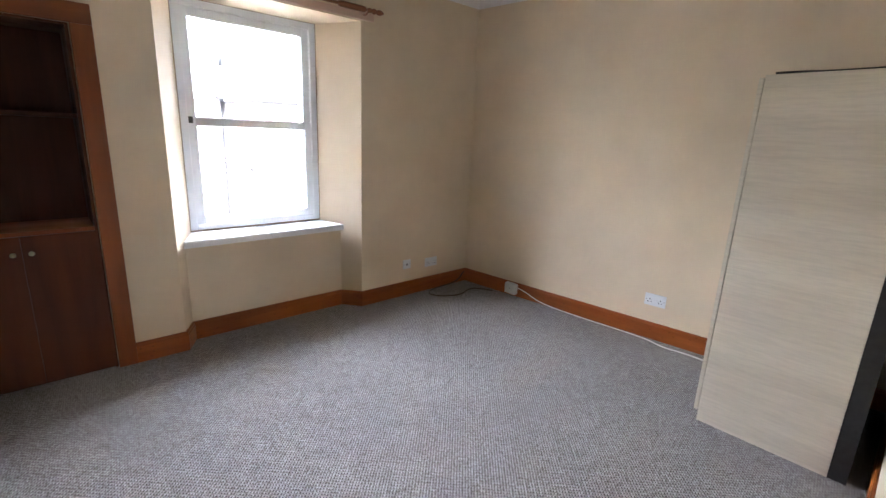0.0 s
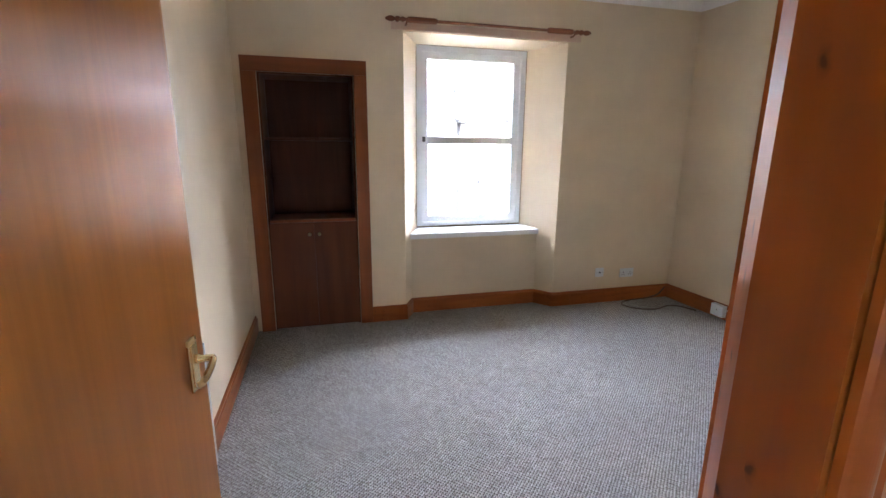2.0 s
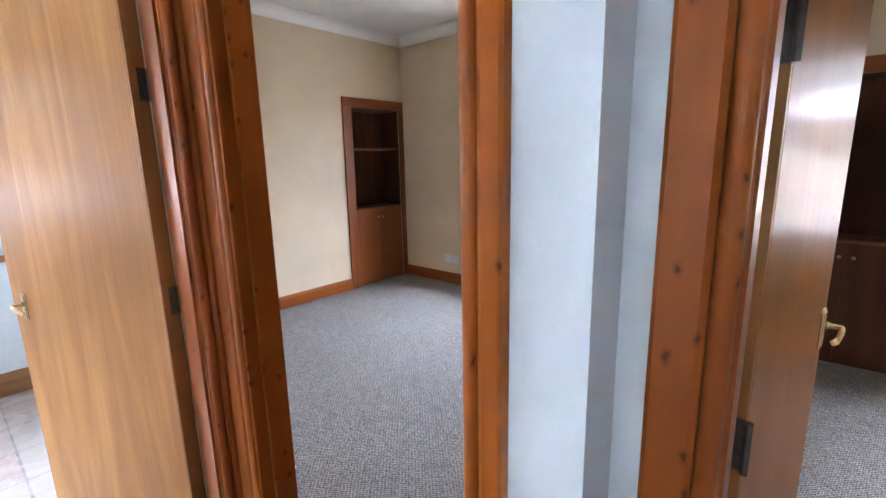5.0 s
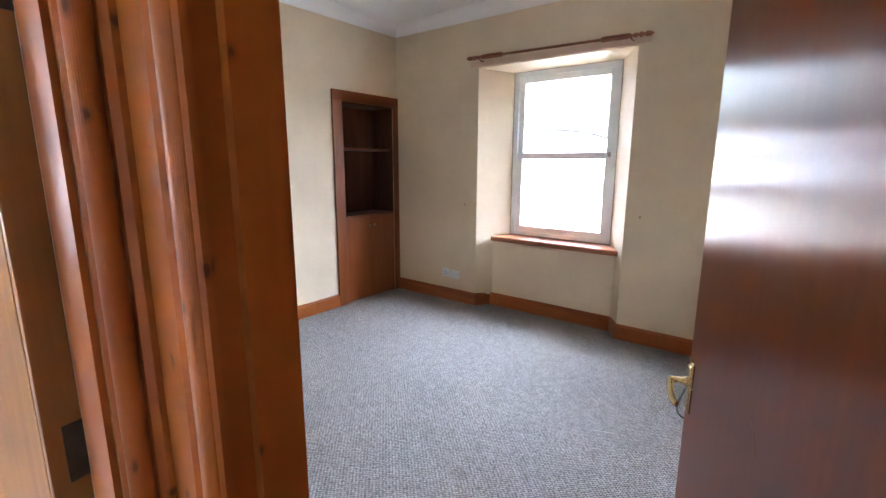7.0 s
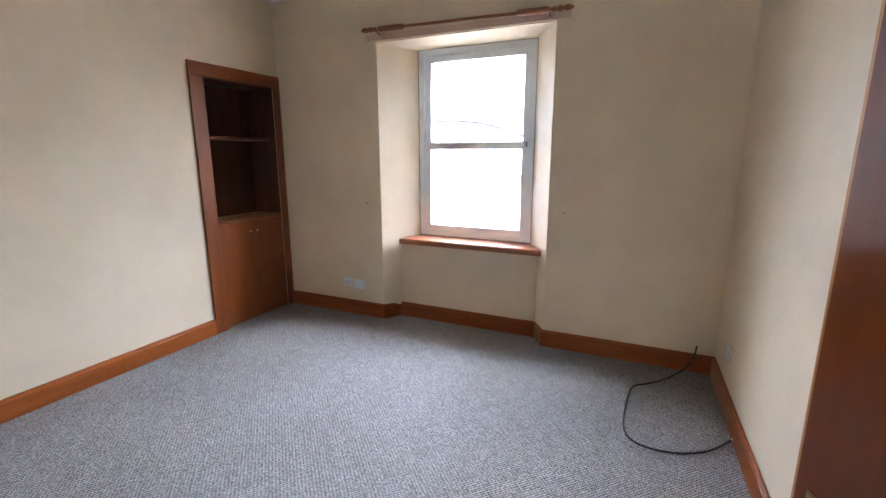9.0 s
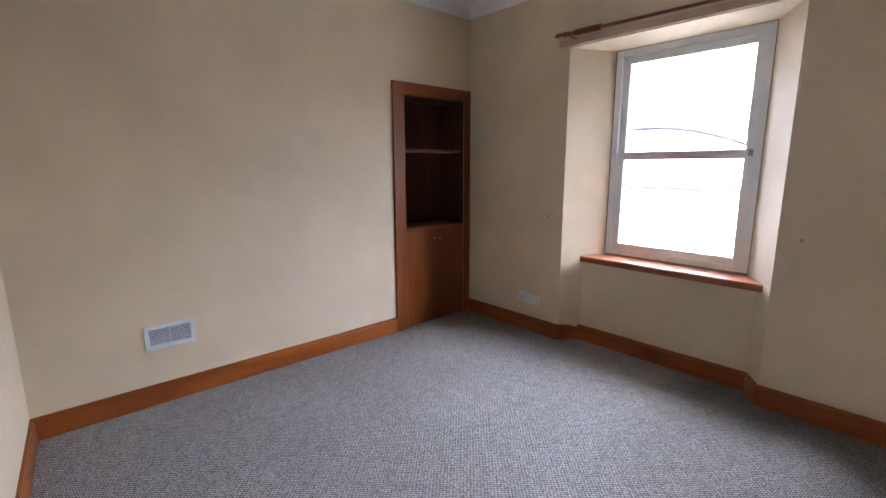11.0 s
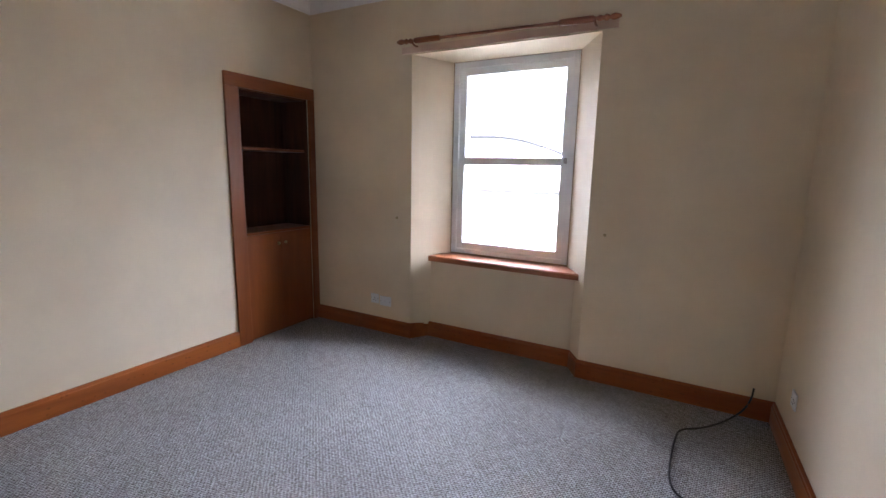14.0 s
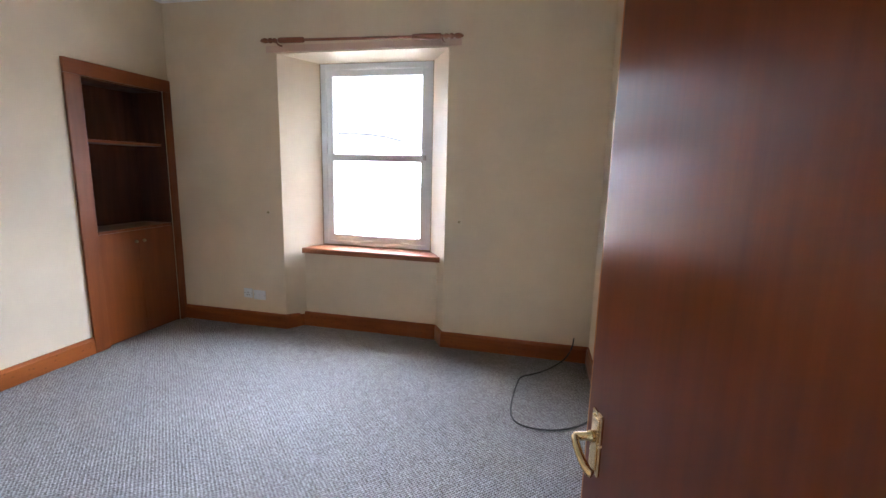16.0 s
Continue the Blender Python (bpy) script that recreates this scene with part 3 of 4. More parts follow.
# skirting boards
for nm, path, ax in (
    ("baseboard_1", [(1.122, 0.645), (XE(0.645), 0.645), (XA, YW)], "y"),
    ("baseboard_2", [(XA, YW), (WIN_A["x1"], YW), (WIN_A["a1"], YA), (WIN_A["a0"], YA), (WIN_A["x0"], YW), (0.972, YW)], "x"),
    ("baseboard_3", [(0.065, YW), (0.073, 0.60)], "y"),
    ("baseboard_4", [(0.11, 0.60), (0.0, YW)], "y"),
    ("baseboard_5", [(0.0, YW), (WIN_B["x1"], YW), (WIN_B["a1"], YA), (WIN_B["a0"], YA), (WIN_B["x0"], YW), (XB, YW)], "x"),
    ("baseboard_6", [(XB, 2.958), (XB, 0.556)], "y"),
    ("baseboard_7", [(XB, 0.556), (-0.69, 0.396)], "x"),
):
    solid(nm, sweep_board(path, 0.128, 0.019), M_SKIRT[ax], "stained timber skirting board with a moulded top", "skirting board", "structure")

# ---- windows ----
def ring(bm, x0, x1, z0, z1, w, y0, y1, bev=0.004):
    box(bm, x0, x0 + w, y0, y1, z0, z1, bev)
    box(bm, x1 - w, x1, y0, y1, z0, z1, bev)
    box(bm, x0 + w, x1 - w, y0, y1, z0, z0 + w, bev)
    box(bm, x0 + w, x1 - w, y0, y1, z1 - w, z1, bev)
    return bm


def window(name, w, mid, sill_mat, sill_label, catch_left, label):
    x0, x1, z0, z1 = w["g0"], w["g1"], w["sill"], w["ghead"]
    win = thing(name, ((x0 + x1) / 2, YG, z0), label, "window", "sash windows", "structure")
    part("window_frame", ring(bmesh.new(), x0 - 0.02, x1 + 0.02, z0 - 0.02, z1 + 0.02, 0.068, YG, YG + 0.075), M_UPVC, win)
    # thin strip draws the joint and its shadow line around the frame
    part("joint_shadow", ring(bmesh.new(), x0 - 0.01, x1 + 0.01, z0 - 0.002, z1 + 0.01, 0.012, YG - 0.004, YG + 0.002, 0), M_JOINT_SHADE, win, "frame joint with its brownish shadow line painted in")
    f = 0.044
    for nm, a, b, dy in (("upper_sash", mid - 0.025, z1 - f, 0.022), ("lower_sash", z0 + f, mid + 0.028, 0.008)):
        s = part(nm, ring(bmesh.new(), x0 + f, x1 - f, a, b, 0.054, YG + dy, YG + dy + 0.045), M_UPVC, win)
        part("gasket", ring(bmesh.new(), x0 + f + 0.051, x1 - f - 0.051, a + 0.051, b - 0.051, 0.006, YG + dy + 0.004, YG + dy + 0.03, 0), M_GASKET, s)
        g = part("pane", boxed(x0 + f + 0.05, x1 - f - 0.05, YG + dy + 0.02, YG + dy + 0.026, a + 0.05, b - 0.05), M_GLASS, s)
        g.visible_shadow = False
    cx = x0 + f + 0.02 if catch_left else x1 - f - 0.02
    bm = boxed(cx - 0.012, cx + 0.012, YG - 0.012, YG + 0.010, mid - 0.012, mid + 0.03, 0.004)
    box(bm, cx - 0.006, cx + 0.006, YG - 0.026, YG - 0.010, mid + 0.008, mid + 0.02, 0.002)
    part("catch", bm, M_METER_L if not catch_left else M_METER, win, "small sash catch")
    bm = bmesh.new()
    ya = w["yfront"]
    t = 0.046
    k0, k1 = (w["a0"] - w["x0"]) / (YA - YW), (w["a1"] - w["x1"]) / (YA - YW)
    prism(bm, [(w["s0"], ya), (w["s1"], ya), (w["x1"] + k1 * (YG - YW) - 0.002, YG - 0.003), (w["x0"] + k0 * (YG - YW) + 0.002, YG - 0.003)], z0 - t, z0 - 0.001)
    bmesh.ops.bevel(bm, geom=[e for e in bm.edges if all(abs(v.co.y - ya) < 1e-4 for v in e.verts)], offset=0.008, segments=3, affect="EDGES")
    part("window_sill", bm, sill_mat, win, sill_label)
    return win


WIN_A.update(yfront=3.845, s0=1.287, s1=2.43)
WIN_B.update(yfront=3.90, s0=-2.43, s1=-1.19)
window("window_1", WIN_A, 1.468, M_SILLW, "white-painted sill board", True, "white two-pane sash window in a deep splayed recess")
window("window_2", WIN_B, 1.51, M_SILL, "dark varnished timber sill board", False, "white two-pane sash window with varnished timber sill")

# ---- recessed press cupboards ----
def press(m, width, inner0, inner1, h_out, h_in, shelf_z, ledge_z, depth, label, ax, at, door_mat, shelf_mat):
    th = thing("press_cupboard", at, label, "cupboard", "recessed presses")
    wx, wz = M_PRESS[ax], M_PRESS["z"]
    st = lambda a, b: boxed(a, b, -0.022, 0.0, 0.0, h_out - 0.1, 0.004, m)
    part("stile", st(0, inner0), wz, th)
    part("stile", st(inner1, width), wz, th)
    part("head_rail", boxed(0, width, -0.0225, 0.0, h_out - 0.1, h_out, 0.004, m), wx, th)
    i0, i1 = inner0 + 0.006, inner1 - 0.006
    part("back_panel", boxed(i0, i1, depth - 0.012, depth, 0.0, h_in, 0, m), M_PRESS_IN, th, "stained back panel, darkened for the recess shade")
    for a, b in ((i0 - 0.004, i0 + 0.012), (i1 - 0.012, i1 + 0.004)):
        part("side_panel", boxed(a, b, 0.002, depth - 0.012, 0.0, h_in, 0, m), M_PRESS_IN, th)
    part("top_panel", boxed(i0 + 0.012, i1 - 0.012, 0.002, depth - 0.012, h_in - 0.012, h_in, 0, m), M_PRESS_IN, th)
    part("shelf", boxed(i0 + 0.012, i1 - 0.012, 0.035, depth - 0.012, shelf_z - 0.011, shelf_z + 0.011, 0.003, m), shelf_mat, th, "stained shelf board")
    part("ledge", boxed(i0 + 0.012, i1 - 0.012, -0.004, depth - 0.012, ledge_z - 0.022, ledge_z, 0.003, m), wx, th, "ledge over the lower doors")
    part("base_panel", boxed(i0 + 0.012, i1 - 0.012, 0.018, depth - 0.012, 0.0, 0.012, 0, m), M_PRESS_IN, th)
    mid = (i0 + i1) / 2
    for k, (a, b) in enumerate(((i0 + 0.002, mid - 0.0015), (mid + 0.0015, i1 - 0.002))):
        d = part("door", boxed(a, b, -0.001, 0.017, 0.012, ledge_z - 0.025, 0.002, m), door_mat, th)
        kx = mid - 0.036 if k == 0 else mid + 0.036
        kn = lathe([(0, 0.006), (0.006, 0.006), (0.010, 0.011), (0.017, 0.013), (0.022, 0.011), (0.025, 0.005)], m @ Matrix.Translation((kx, 0.0, ledge_z - 0.115)) @ Matrix.Rotation(radians(90), 4, "X"), 12)
        part("knob", kn, M_HINGE_B, d, "small round brass knob", True)
    return th


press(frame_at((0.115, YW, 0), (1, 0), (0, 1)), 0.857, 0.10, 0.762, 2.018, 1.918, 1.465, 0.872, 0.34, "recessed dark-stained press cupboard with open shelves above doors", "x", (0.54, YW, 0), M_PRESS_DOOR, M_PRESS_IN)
press(frame_at((XB, 2.958, 0), (0, 1), (-1, 0)), 0.889, 0.117, 0.822, 2.12, 2.022, 1.575, 0.905, 0.31, "recessed stained press cupboard with one shelf above doors", "y", (XB, 3.40, 0), M_PRESS["z"], M_PRESS["y"])

# ---- curtain poles ----
def curtain_pole(x0, x1, z0, z1, y, group):
    th = thing("curtain_pole", ((x0 + x1) / 2, YW, (z0 + z1) / 2 - 0.05), "turned wooden curtain pole on brackets above the window", "curtain pole", group)
    a, b = Vector((x0, y, z0)), Vector((x1, y, z1))
    ln = (b - a).length
    turn = (b - a).to_track_quat("Z", "Y").to_matrix().to_4x4()
    m = Matrix.Translation(a) @ turn
    part("rod", lathe([(0.1, 0.011), (ln - 0.1, 0.011)], m, 12), M_POLE, th, smooth=True)
    fin = [(0, 0.005), (0.012, 0.012), (0.028, 0.018), (0.045, 0.020), (0.06, 0.015), (0.068, 0.010), (0.078, 0.018), (0.09, 0.021), (0.10, 0.016), (0.107, 0.011), (0.118, 0.017), (0.13, 0.018), (0.142, 0.012), (0.150, 0.011)]
    slv = [(0.158, 0.012), (0.166, 0.020), (0.172, 0.0195), (0.18, 0.021), (0.36, 0.021), (0.368, 0.0195), (0.374, 0.020), (0.382, 0.012)]
    back = m @ Matrix.Translation((0, 0, ln)) @ Matrix.Rotation(math.pi, 4, "X")
    for mm in (m, back):
        part("finial", lathe(fin, mm), M_POLE, th, "turned end piece", True)
        part("sleeve", lathe(slv, mm), M_POLE, th, "thicker turned sleeve", True)
        c = mm @ Vector((0, 0, 0.152))
        br = tube([(c.x, YW, c.z - 0.025), (c.x, y + 0.02, c.z - 0.032), (c.x, y, c.z - 0.028), (c.x, y - 0.022, c.z - 0.014), (c.x, y - 0.026, c.z + 0.004)], 0.007, 8, 1)
        part("bracket", br, M_POLE, th, "wooden cup bracket", True)
    return th


curtain_pole(1.112, 2.757, 2.306, 2.308, YW - 0.06, "curtain poles")
curtain_pole(-2.658, -1.026, 2.392, 2.366, YW - 0.07, "curtain poles")
solid("pole_batten", boxed(1.16, 2.70, YW - 0.016, YW - 0.001, 2.247, 2.298, 0.003), M_BATTEN, "thin pinkish painted batten below the curtain pole", "batten", group="battens", at=(1.93, YW - 0.008, 2.25))
solid("pole_batten", boxed(-2.65, -1.05, YW - 0.016, YW - 0.001, 2.318, 2.368, 0.003), M_BATTEN, "thin pinkish painted batten below the curtain pole", "batten", group="battens", at=(-1.85, YW - 0.008, 2.32))

# ---- doors ----
def lever(parent, m, sign, hinge_dir):
    """Brass lever handle on an oblong plate; local x along the leaf, y out of its face."""
    bm = boxed(-0.021, 0.021, 0, 0.006 * 1.0, -0.06, 0.06, 0.002)
    box(bm, -0.014, 0.014, 0.006, 0.009, -0.052, 0.052, 0.0015)
    bmesh.ops.transform(bm, matrix=m, verts=bm.verts)
    pl = part("backplate", bm, M_BRASS, parent, "brass lever handle plate")
    bm = lathe([(0.008, 0.011), (0.016, 0.011), (0.02, 0.008), (0.046, 0.008)], m @ Matrix.Translation((0, 0, 0.012)) @ Matrix.Rotation(radians(-90), 4, "X"), 12)
    t2 = tube([(0, 0.044, 0.012), (hinge_dir * 0.014, 0.048, 0.010), (hinge_dir * 0.04, 0.047, -0.002), (hinge_dir * 0.064, 0.043, -0.012), (hinge_dir * 0.072, 0.036, -0.014)], 0.0075, 10, 1)
    me = bpy.data.meshes.new("tmp")
    bmesh.ops.transform(t2, matrix=m, verts=t2.verts)
    t2.to_mesh(me)
    t2.free()
    bm.from_mesh(me)
    bpy.data.meshes.remove(me)
    part("lever", bm, M_BRASS, pl, smooth=True)


def door_leaf(name, hinge, edge, side, leaf_mat, lip_mat, label, handle_z, hinge_zs, hinge_mat, top=2.0, kind_side=1, backset=0.046, grip=0.68):
    """Flush door from the hinge point to the free edge; thickness on the given side of that line."""
    h2, e2 = Vector(hinge), Vector(edge)
    u = (e2 - h2)
    w = u.length
    u.normalize()
    d = Vector((-u.y, u.x)) * side
    th = thing(name, (h2.x, h2.y, 0.012), label, "door", "flush doors", "structure")
    m = frame_at((h2.x, h2.y, 0), u, d)
    part("leaf", boxed(0.006, w - 0.006, 0, 0.036, 0.012, top, 0.0015, m), leaf_mat, th)
    for a, b in ((0, 0.006), (w - 0.006, w)):
        part("edge_lipping", boxed(a, b, 0.0005, 0.0355, 0.012, top, 0.0012, m), lip_mat, th, "paler timber edge lipping")
    for yy, s in ((0.0, -1), (0.036, 1)):
        mm = m @ Matrix.Translation((w - backset, yy, handle_z)) @ Matrix.Diagonal((grip, s * grip, grip, 1))
        lever(th, mm, s, -1)
    for z in hinge_zs:
        bm = lathe([(-0.033, 0.0045), (0.033, 0.0045)], m @ Matrix.Translation((-0.004, -0.003 if kind_side > 0 else 0.039, z)), 10)
        b2 = boxed(-0.001, 0.0005, 0.001, 0.020, z - 0.033, z + 0.033, 0, m)
        me = bpy.data.meshes.new("tmp")
        b2.to_mesh(me)
        b2.free()
        bm.from_mesh(me)
        bpy.data.meshes.remove(me)
        part("hinge", bm, hinge_mat, th, "butt hinge")
    return th


door_leaf("door_1", (0.388, 0.478), (0.449, 1.055), 1, M_LEAF, M_LIP, "open flush sapele door with brass lever handle", 1.115, (1.575, 1.12, 0.25), M_STEEL)
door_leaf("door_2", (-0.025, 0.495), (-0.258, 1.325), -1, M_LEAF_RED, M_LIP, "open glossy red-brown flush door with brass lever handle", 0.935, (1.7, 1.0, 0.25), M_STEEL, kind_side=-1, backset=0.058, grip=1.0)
door_leaf("door_3", (-0.685, 0.246), (-1.43, 0.062), 1, M_LEAF_PALE, M_LIP, "open pale veneered flush door to the kitchen", 1.05, (1.62, 1.15, 0.25), M_STEEL, backset=0.075)


d2 = bpy.data.objects["door_2"]
m = frame_at((-0.025, 0.495, 0), (-0.233, 0.830), (0.830, 0.233))
for u0, z0, u1, z1, w in ((0.300, 1.085, 0.322, 1.112, 0.0016), (0.322, 1.112, 0.334, 1.118, 0.0012), (0.47, 0.90, 0.478, 0.93, 0.0010)):
    dx, dz = u1 - u0, z1 - z0
    k = w / math.hypot(dx, dz)
    bm = bmesh.new()
    prism(bm, [(u0 - dz * k, z0 + dx * k), (u0 + dz * k, z0 - dx * k), (u1 + dz * k * 0.4, z1 - dx * k * 0.4), (u1 - dz * k * 0.4, z1 + dx * k * 0.4)], 0.0002, 0.0008)
    bmesh.ops.transform(bm, matrix=m @ Matrix(((1, 0, 0, 0), (0, 0, -1, 0), (0, 1, 0, 0), (0, 0, 0, 1))), verts=bm.verts)
    part("scuff", bm, M_SCUFF, d2, "pale scuff in the varnish")


def casing(name, parts, label, at):
    th = thing(name, at, label, "door frame", "pine door frames", "structure")
    for nm, poly, z0, z1, mt in parts:
        bm = bmesh.new()
        prism(bm, poly, z0, z1)
        part(nm, bm, mt, th)
    return th


def arch_profile(a, b, out, t=0.018, bead=0.022):
    """Plan of an architrave from a (by the opening) to b, standing out towards the given side, with a rounded bead by the opening."""
    a, b = Vector(a), Vector(b)
    u = (b - a).normalized()
    o = Vector(out).normalized()
    pts = [a, a + o * t * 0.35]
    for i in range(17):
        an = math.pi * i / 16
        pts.append(a + u * (bead * 0.5 * (1 - math.cos(an)) + 0.003) + o * (t * 0.55 + bead * 0.42 * math.sin(an)))
    pts += [a + u * (bead + 0.005) + o * t * 0.78, a + u * (bead + 0.012) + o * t, b - u * 0.004 + o * t, b + o * (t - 0.004), b]
    return [(p.x, p.y) for p in pts]


ua = Vector((0.979, 0.2045))
na = Vector((0.2045, -0.979))
H2 = HEAD + LIN
casing("door_frame_1", [
    ("architrave", arch_profile((0.378, 0.3915), (0.304, 0.376), na), 0, HEAD + 0.07, M_PINE),
    ("lining", [(0.355, 0.392), (0.381, 0.3965), (0.382, 0.432), (0.355, 0.432)], 0, HEAD, M_PINE),
    ("rebate", [(0.340, 0.432), (0.362, 0.432), (0.358, 0.50), (0.336, 0.50)], 0, HEAD, M_PINE),
    ("lining", [(0.970, 0.520), (0.998, 0.5235), (1.030, 0.645), (1.014, 0.645), (0.980, 0.604)], 0, HEAD, M_PINE),
    ("architrave", arch_profile((0.977, 0.519), (1.068, 0.538), na), 0, HEAD + 0.07, M_PINE),
    ("room_architrave", [(1.03, 0.646), (1.03, 0.664), (1.12, 0.664), (1.12, 0.646)], 0, HEAD + 0.07, M_PINE),
    ("head_lining", [(0.362, 0.392), (0.995, 0.523), (1.005, 0.612), (0.362, 0.50)], HEAD, H2, M_PINE_X),
    ("head_architrave", [(0.378, 0.3905), (0.977, 0.518), (0.981, 0.500), (0.382, 0.373)], HEAD, HEAD + 0.07, M_PINE_X),
], "varnished knotty pine door frame with moulded architraves", (0.68, 0.45, 0))
casing("door_frame_2", [
    ("architrave", arch_profile((0.118, 0.3005), (0.178, 0.3005), (0, -1)), 0, HEAD + 0.07, M_PINE),
    ("lining", [(0.126, 0.301), (0.148, 0.301), (0.148, 0.402), (0.126, 0.402)], 0, HEAD, M_PINE),
    ("rebate", [(0.126, 0.402), (0.126, 0.47), (-0.010, 0.47), (0.028, 0.412), (0.060, 0.402)], 0, HEAD, M_PINE),
    ("lining", [(-0.505, 0.301), (-0.478, 0.301), (-0.481, 0.383), (-0.505, 0.386)], 0, HEAD, M_PINE),
    ("room_architrave", [(-0.598, 0.3935), (-0.598, 0.442), (-0.602, 0.446), (-0.625, 0.446), (-0.680, 0.429), (-0.680, 0.400)], 0, HEAD + 0.07, M_PINE),
    ("door_stop", [(-0.478, 0.325), (-0.466, 0.325), (-0.466, 0.367), (-0.478, 0.367)], 0, HEAD, M_PINE),
    ("architrave", arch_profile((-0.472, 0.3005), (-0.556, 0.3005), (0, -1)), 0, HEAD + 0.07, M_PINE),
    ("head_lining", [(-0.505, 0.301), (0.148, 0.301), (0.148, 0.412), (-0.505, 0.412)], HEAD, H2, M_PINE_X),
    ("head_architrave", [(-0.472, 0.2825), (0.118, 0.2825), (0.118, 0.3005), (-0.472, 0.3005)], HEAD, HEAD + 0.07, M_PINE_X),
], "varnished dark pine door frame with moulded architraves", (-0.18, 0.35, 0))
casing("door_frame_3", [
    ("architrave", arch_profile((-0.58, 0.246), (-0.58, 0.2995), (1, 0)), 0, HEAD + 0.07, M_PINE),
    ("lining", [(-0.58, 0.240), (-0.58, 0.262), (-0.69, 0.262), (-0.69, 0.250), (-0.655, 0.240)], 0, HEAD, M_PINE),
    ("lining", [(-0.58, -0.50), (-0.58, -0.478), (-0.69, -0.478), (-0.69, -0.50)], 0, HEAD, M_PINE),
    ("architrave", arch_profile((-0.58, -0.482), (-0.58, -0.56), (1, 0)), 0, HEAD + 0.07, M_PINE),
    ("head_lining", [(-0.58, -0.50), (-0.58, 0.262), (-0.69, 0.262), (-0.69, -0.50)], HEAD, H2, M_PINE_X),
], "varnished pine kitchen door frame", (-0.63, -0.1, 0))

# ---- small fixtures on the walls ----
def socket_plate(m, w, h, kind, label, at):
    th = thing("wall_socket", at, label, "socket")
    part("faceplate", boxed(-w / 2, w / 2, -0.009, 0, -h / 2, h / 2, 0.003, m), M_PLASTIC, th)
    xs = (-w / 4, w / 4) if kind == "double" else (0,)
    for x in xs:
        if kind in ("double", "single"):
            bm = bmesh.new()
            for dx, dz, a, b in ((0, 0.008, 0.0028, 0.006), (-0.011, -0.012, 0.005, 0.0025), (0.011, -0.012, 0.005, 0.0025)):
                box(bm, x + dx - a, x + dx + a, -0.0096, -0.0085, dz - b - 0.004, dz + b - 0.004, 0, m)
            part("pin_holes", bm, M_HOLE, th)
            part("rocker", boxed(x + (0.02 if x > 0 else -0.02) - 0.006, x + (0.02 if x > 0 else -0.02) + 0.006, -0.0125, -0.0088, 0.014, 0.030, 0.0015, m), M_PLASTIC, th)
        elif kind == "aerial":
            part("aerial_outlet", lathe([(0, 0.008), (0.006, 0.008), (0.0065, 0.003)], m @ Matrix.Translation((x, -0.009, 0)) @ Matrix.Rotation(radians(90), 4, "X"), 12), M_HOLE, th)
    for sx in (-1, 1):
        part("screw", lathe([(0, 0.0035), (0.0012, 0.003)], m @ Matrix.Translation((sx * (w / 2 - 0.012), -0.009, 0)) @ Matrix.Rotation(radians(90), 4, "X"), 8), M_STEEL, th)
    return th


NORTH = lambda x, z: frame_at((x, YW, z), (1, 0), (0, 1))
EAST = lambda y, z: frame_at((XE(y), y, z), (0.0837, -1), (1, 0.0837))
socket_plate(EAST(1.985, 0.305), 0.152, 0.092, "double", "white double socket above the skirting", (XE(1.985), 1.985, 0.26))
socket_plate(NORTH(3.07, 0.29), 0.086, 0.086, "aerial", "cream-painted aerial outlet plate", (3.07, YW, 0.25))
socket_plate(NORTH(3.36, 0.27), 0.146, 0.086, "double", "painted-over double socket in the corner", (3.36, YW, 0.23))
socket_plate(NORTH(-2.94, 0.295), 0.086, 0.086, "single", "white single socket beside the window recess", (-2.94, YW, 0.25))
socket_plate(NORTH(-2.825, 0.285), 0.12, 0.086, "blank", "white blank outlet plate beside the window recess", (-2.825, YW, 0.24))
socket_plate(frame_at((0.012, 3.47, 0.32), (0.03, -1), (1, 0.03)), 0.086, 0.086, "single", "cream single socket low on the side wall", (0.012, 3.47, 0.28))
for x in (-2.705, -1.032):
    solid("wall_plug", lathe([(0, 0.011), (0.004, 0.010), (0.0045, 0.004), (0.018, 0.004), (0.0185, 0.001)], Matrix.Translation((x, YW, 1.03)) @ Matrix.Rotation(radians(90), 4, "X"), 12), M_HINGE_B, "small brass tie-back hook in the wall", "hook", group="tie-back hooks", at=(x, YW, 1.03), smooth=True)

# wall vent
th = thing("wall_vent", (XB, 1.24, 0.35), "white plastic louvre vent low on the cream wall", "vent")
m = frame_at((XB, 1.105, 0.349), (0, 1), (-1, 0))
bm = bmesh.new()
for a, b, c, d in ((0, 0.27, 0, 0.026), (0, 0.27, 0.125, 0.151), (0, 0.024, 0.026, 0.125), (0.246, 0.27, 0.026, 0.125)):
    box(bm, a, b, -0.012, 0, c, d, 0.003, m)
part("vent_frame", bm, M_PLASTIC, th)
part("backing", boxed(0.02, 0.25, -0.002, 0, 0.02, 0.13, 0, m), M_RADDARK, th)
part("divider", boxed(0.132, 0.138, -0.006, -0.002, 0.026, 0.125, 0.001, m), M_PLASTIC, th)
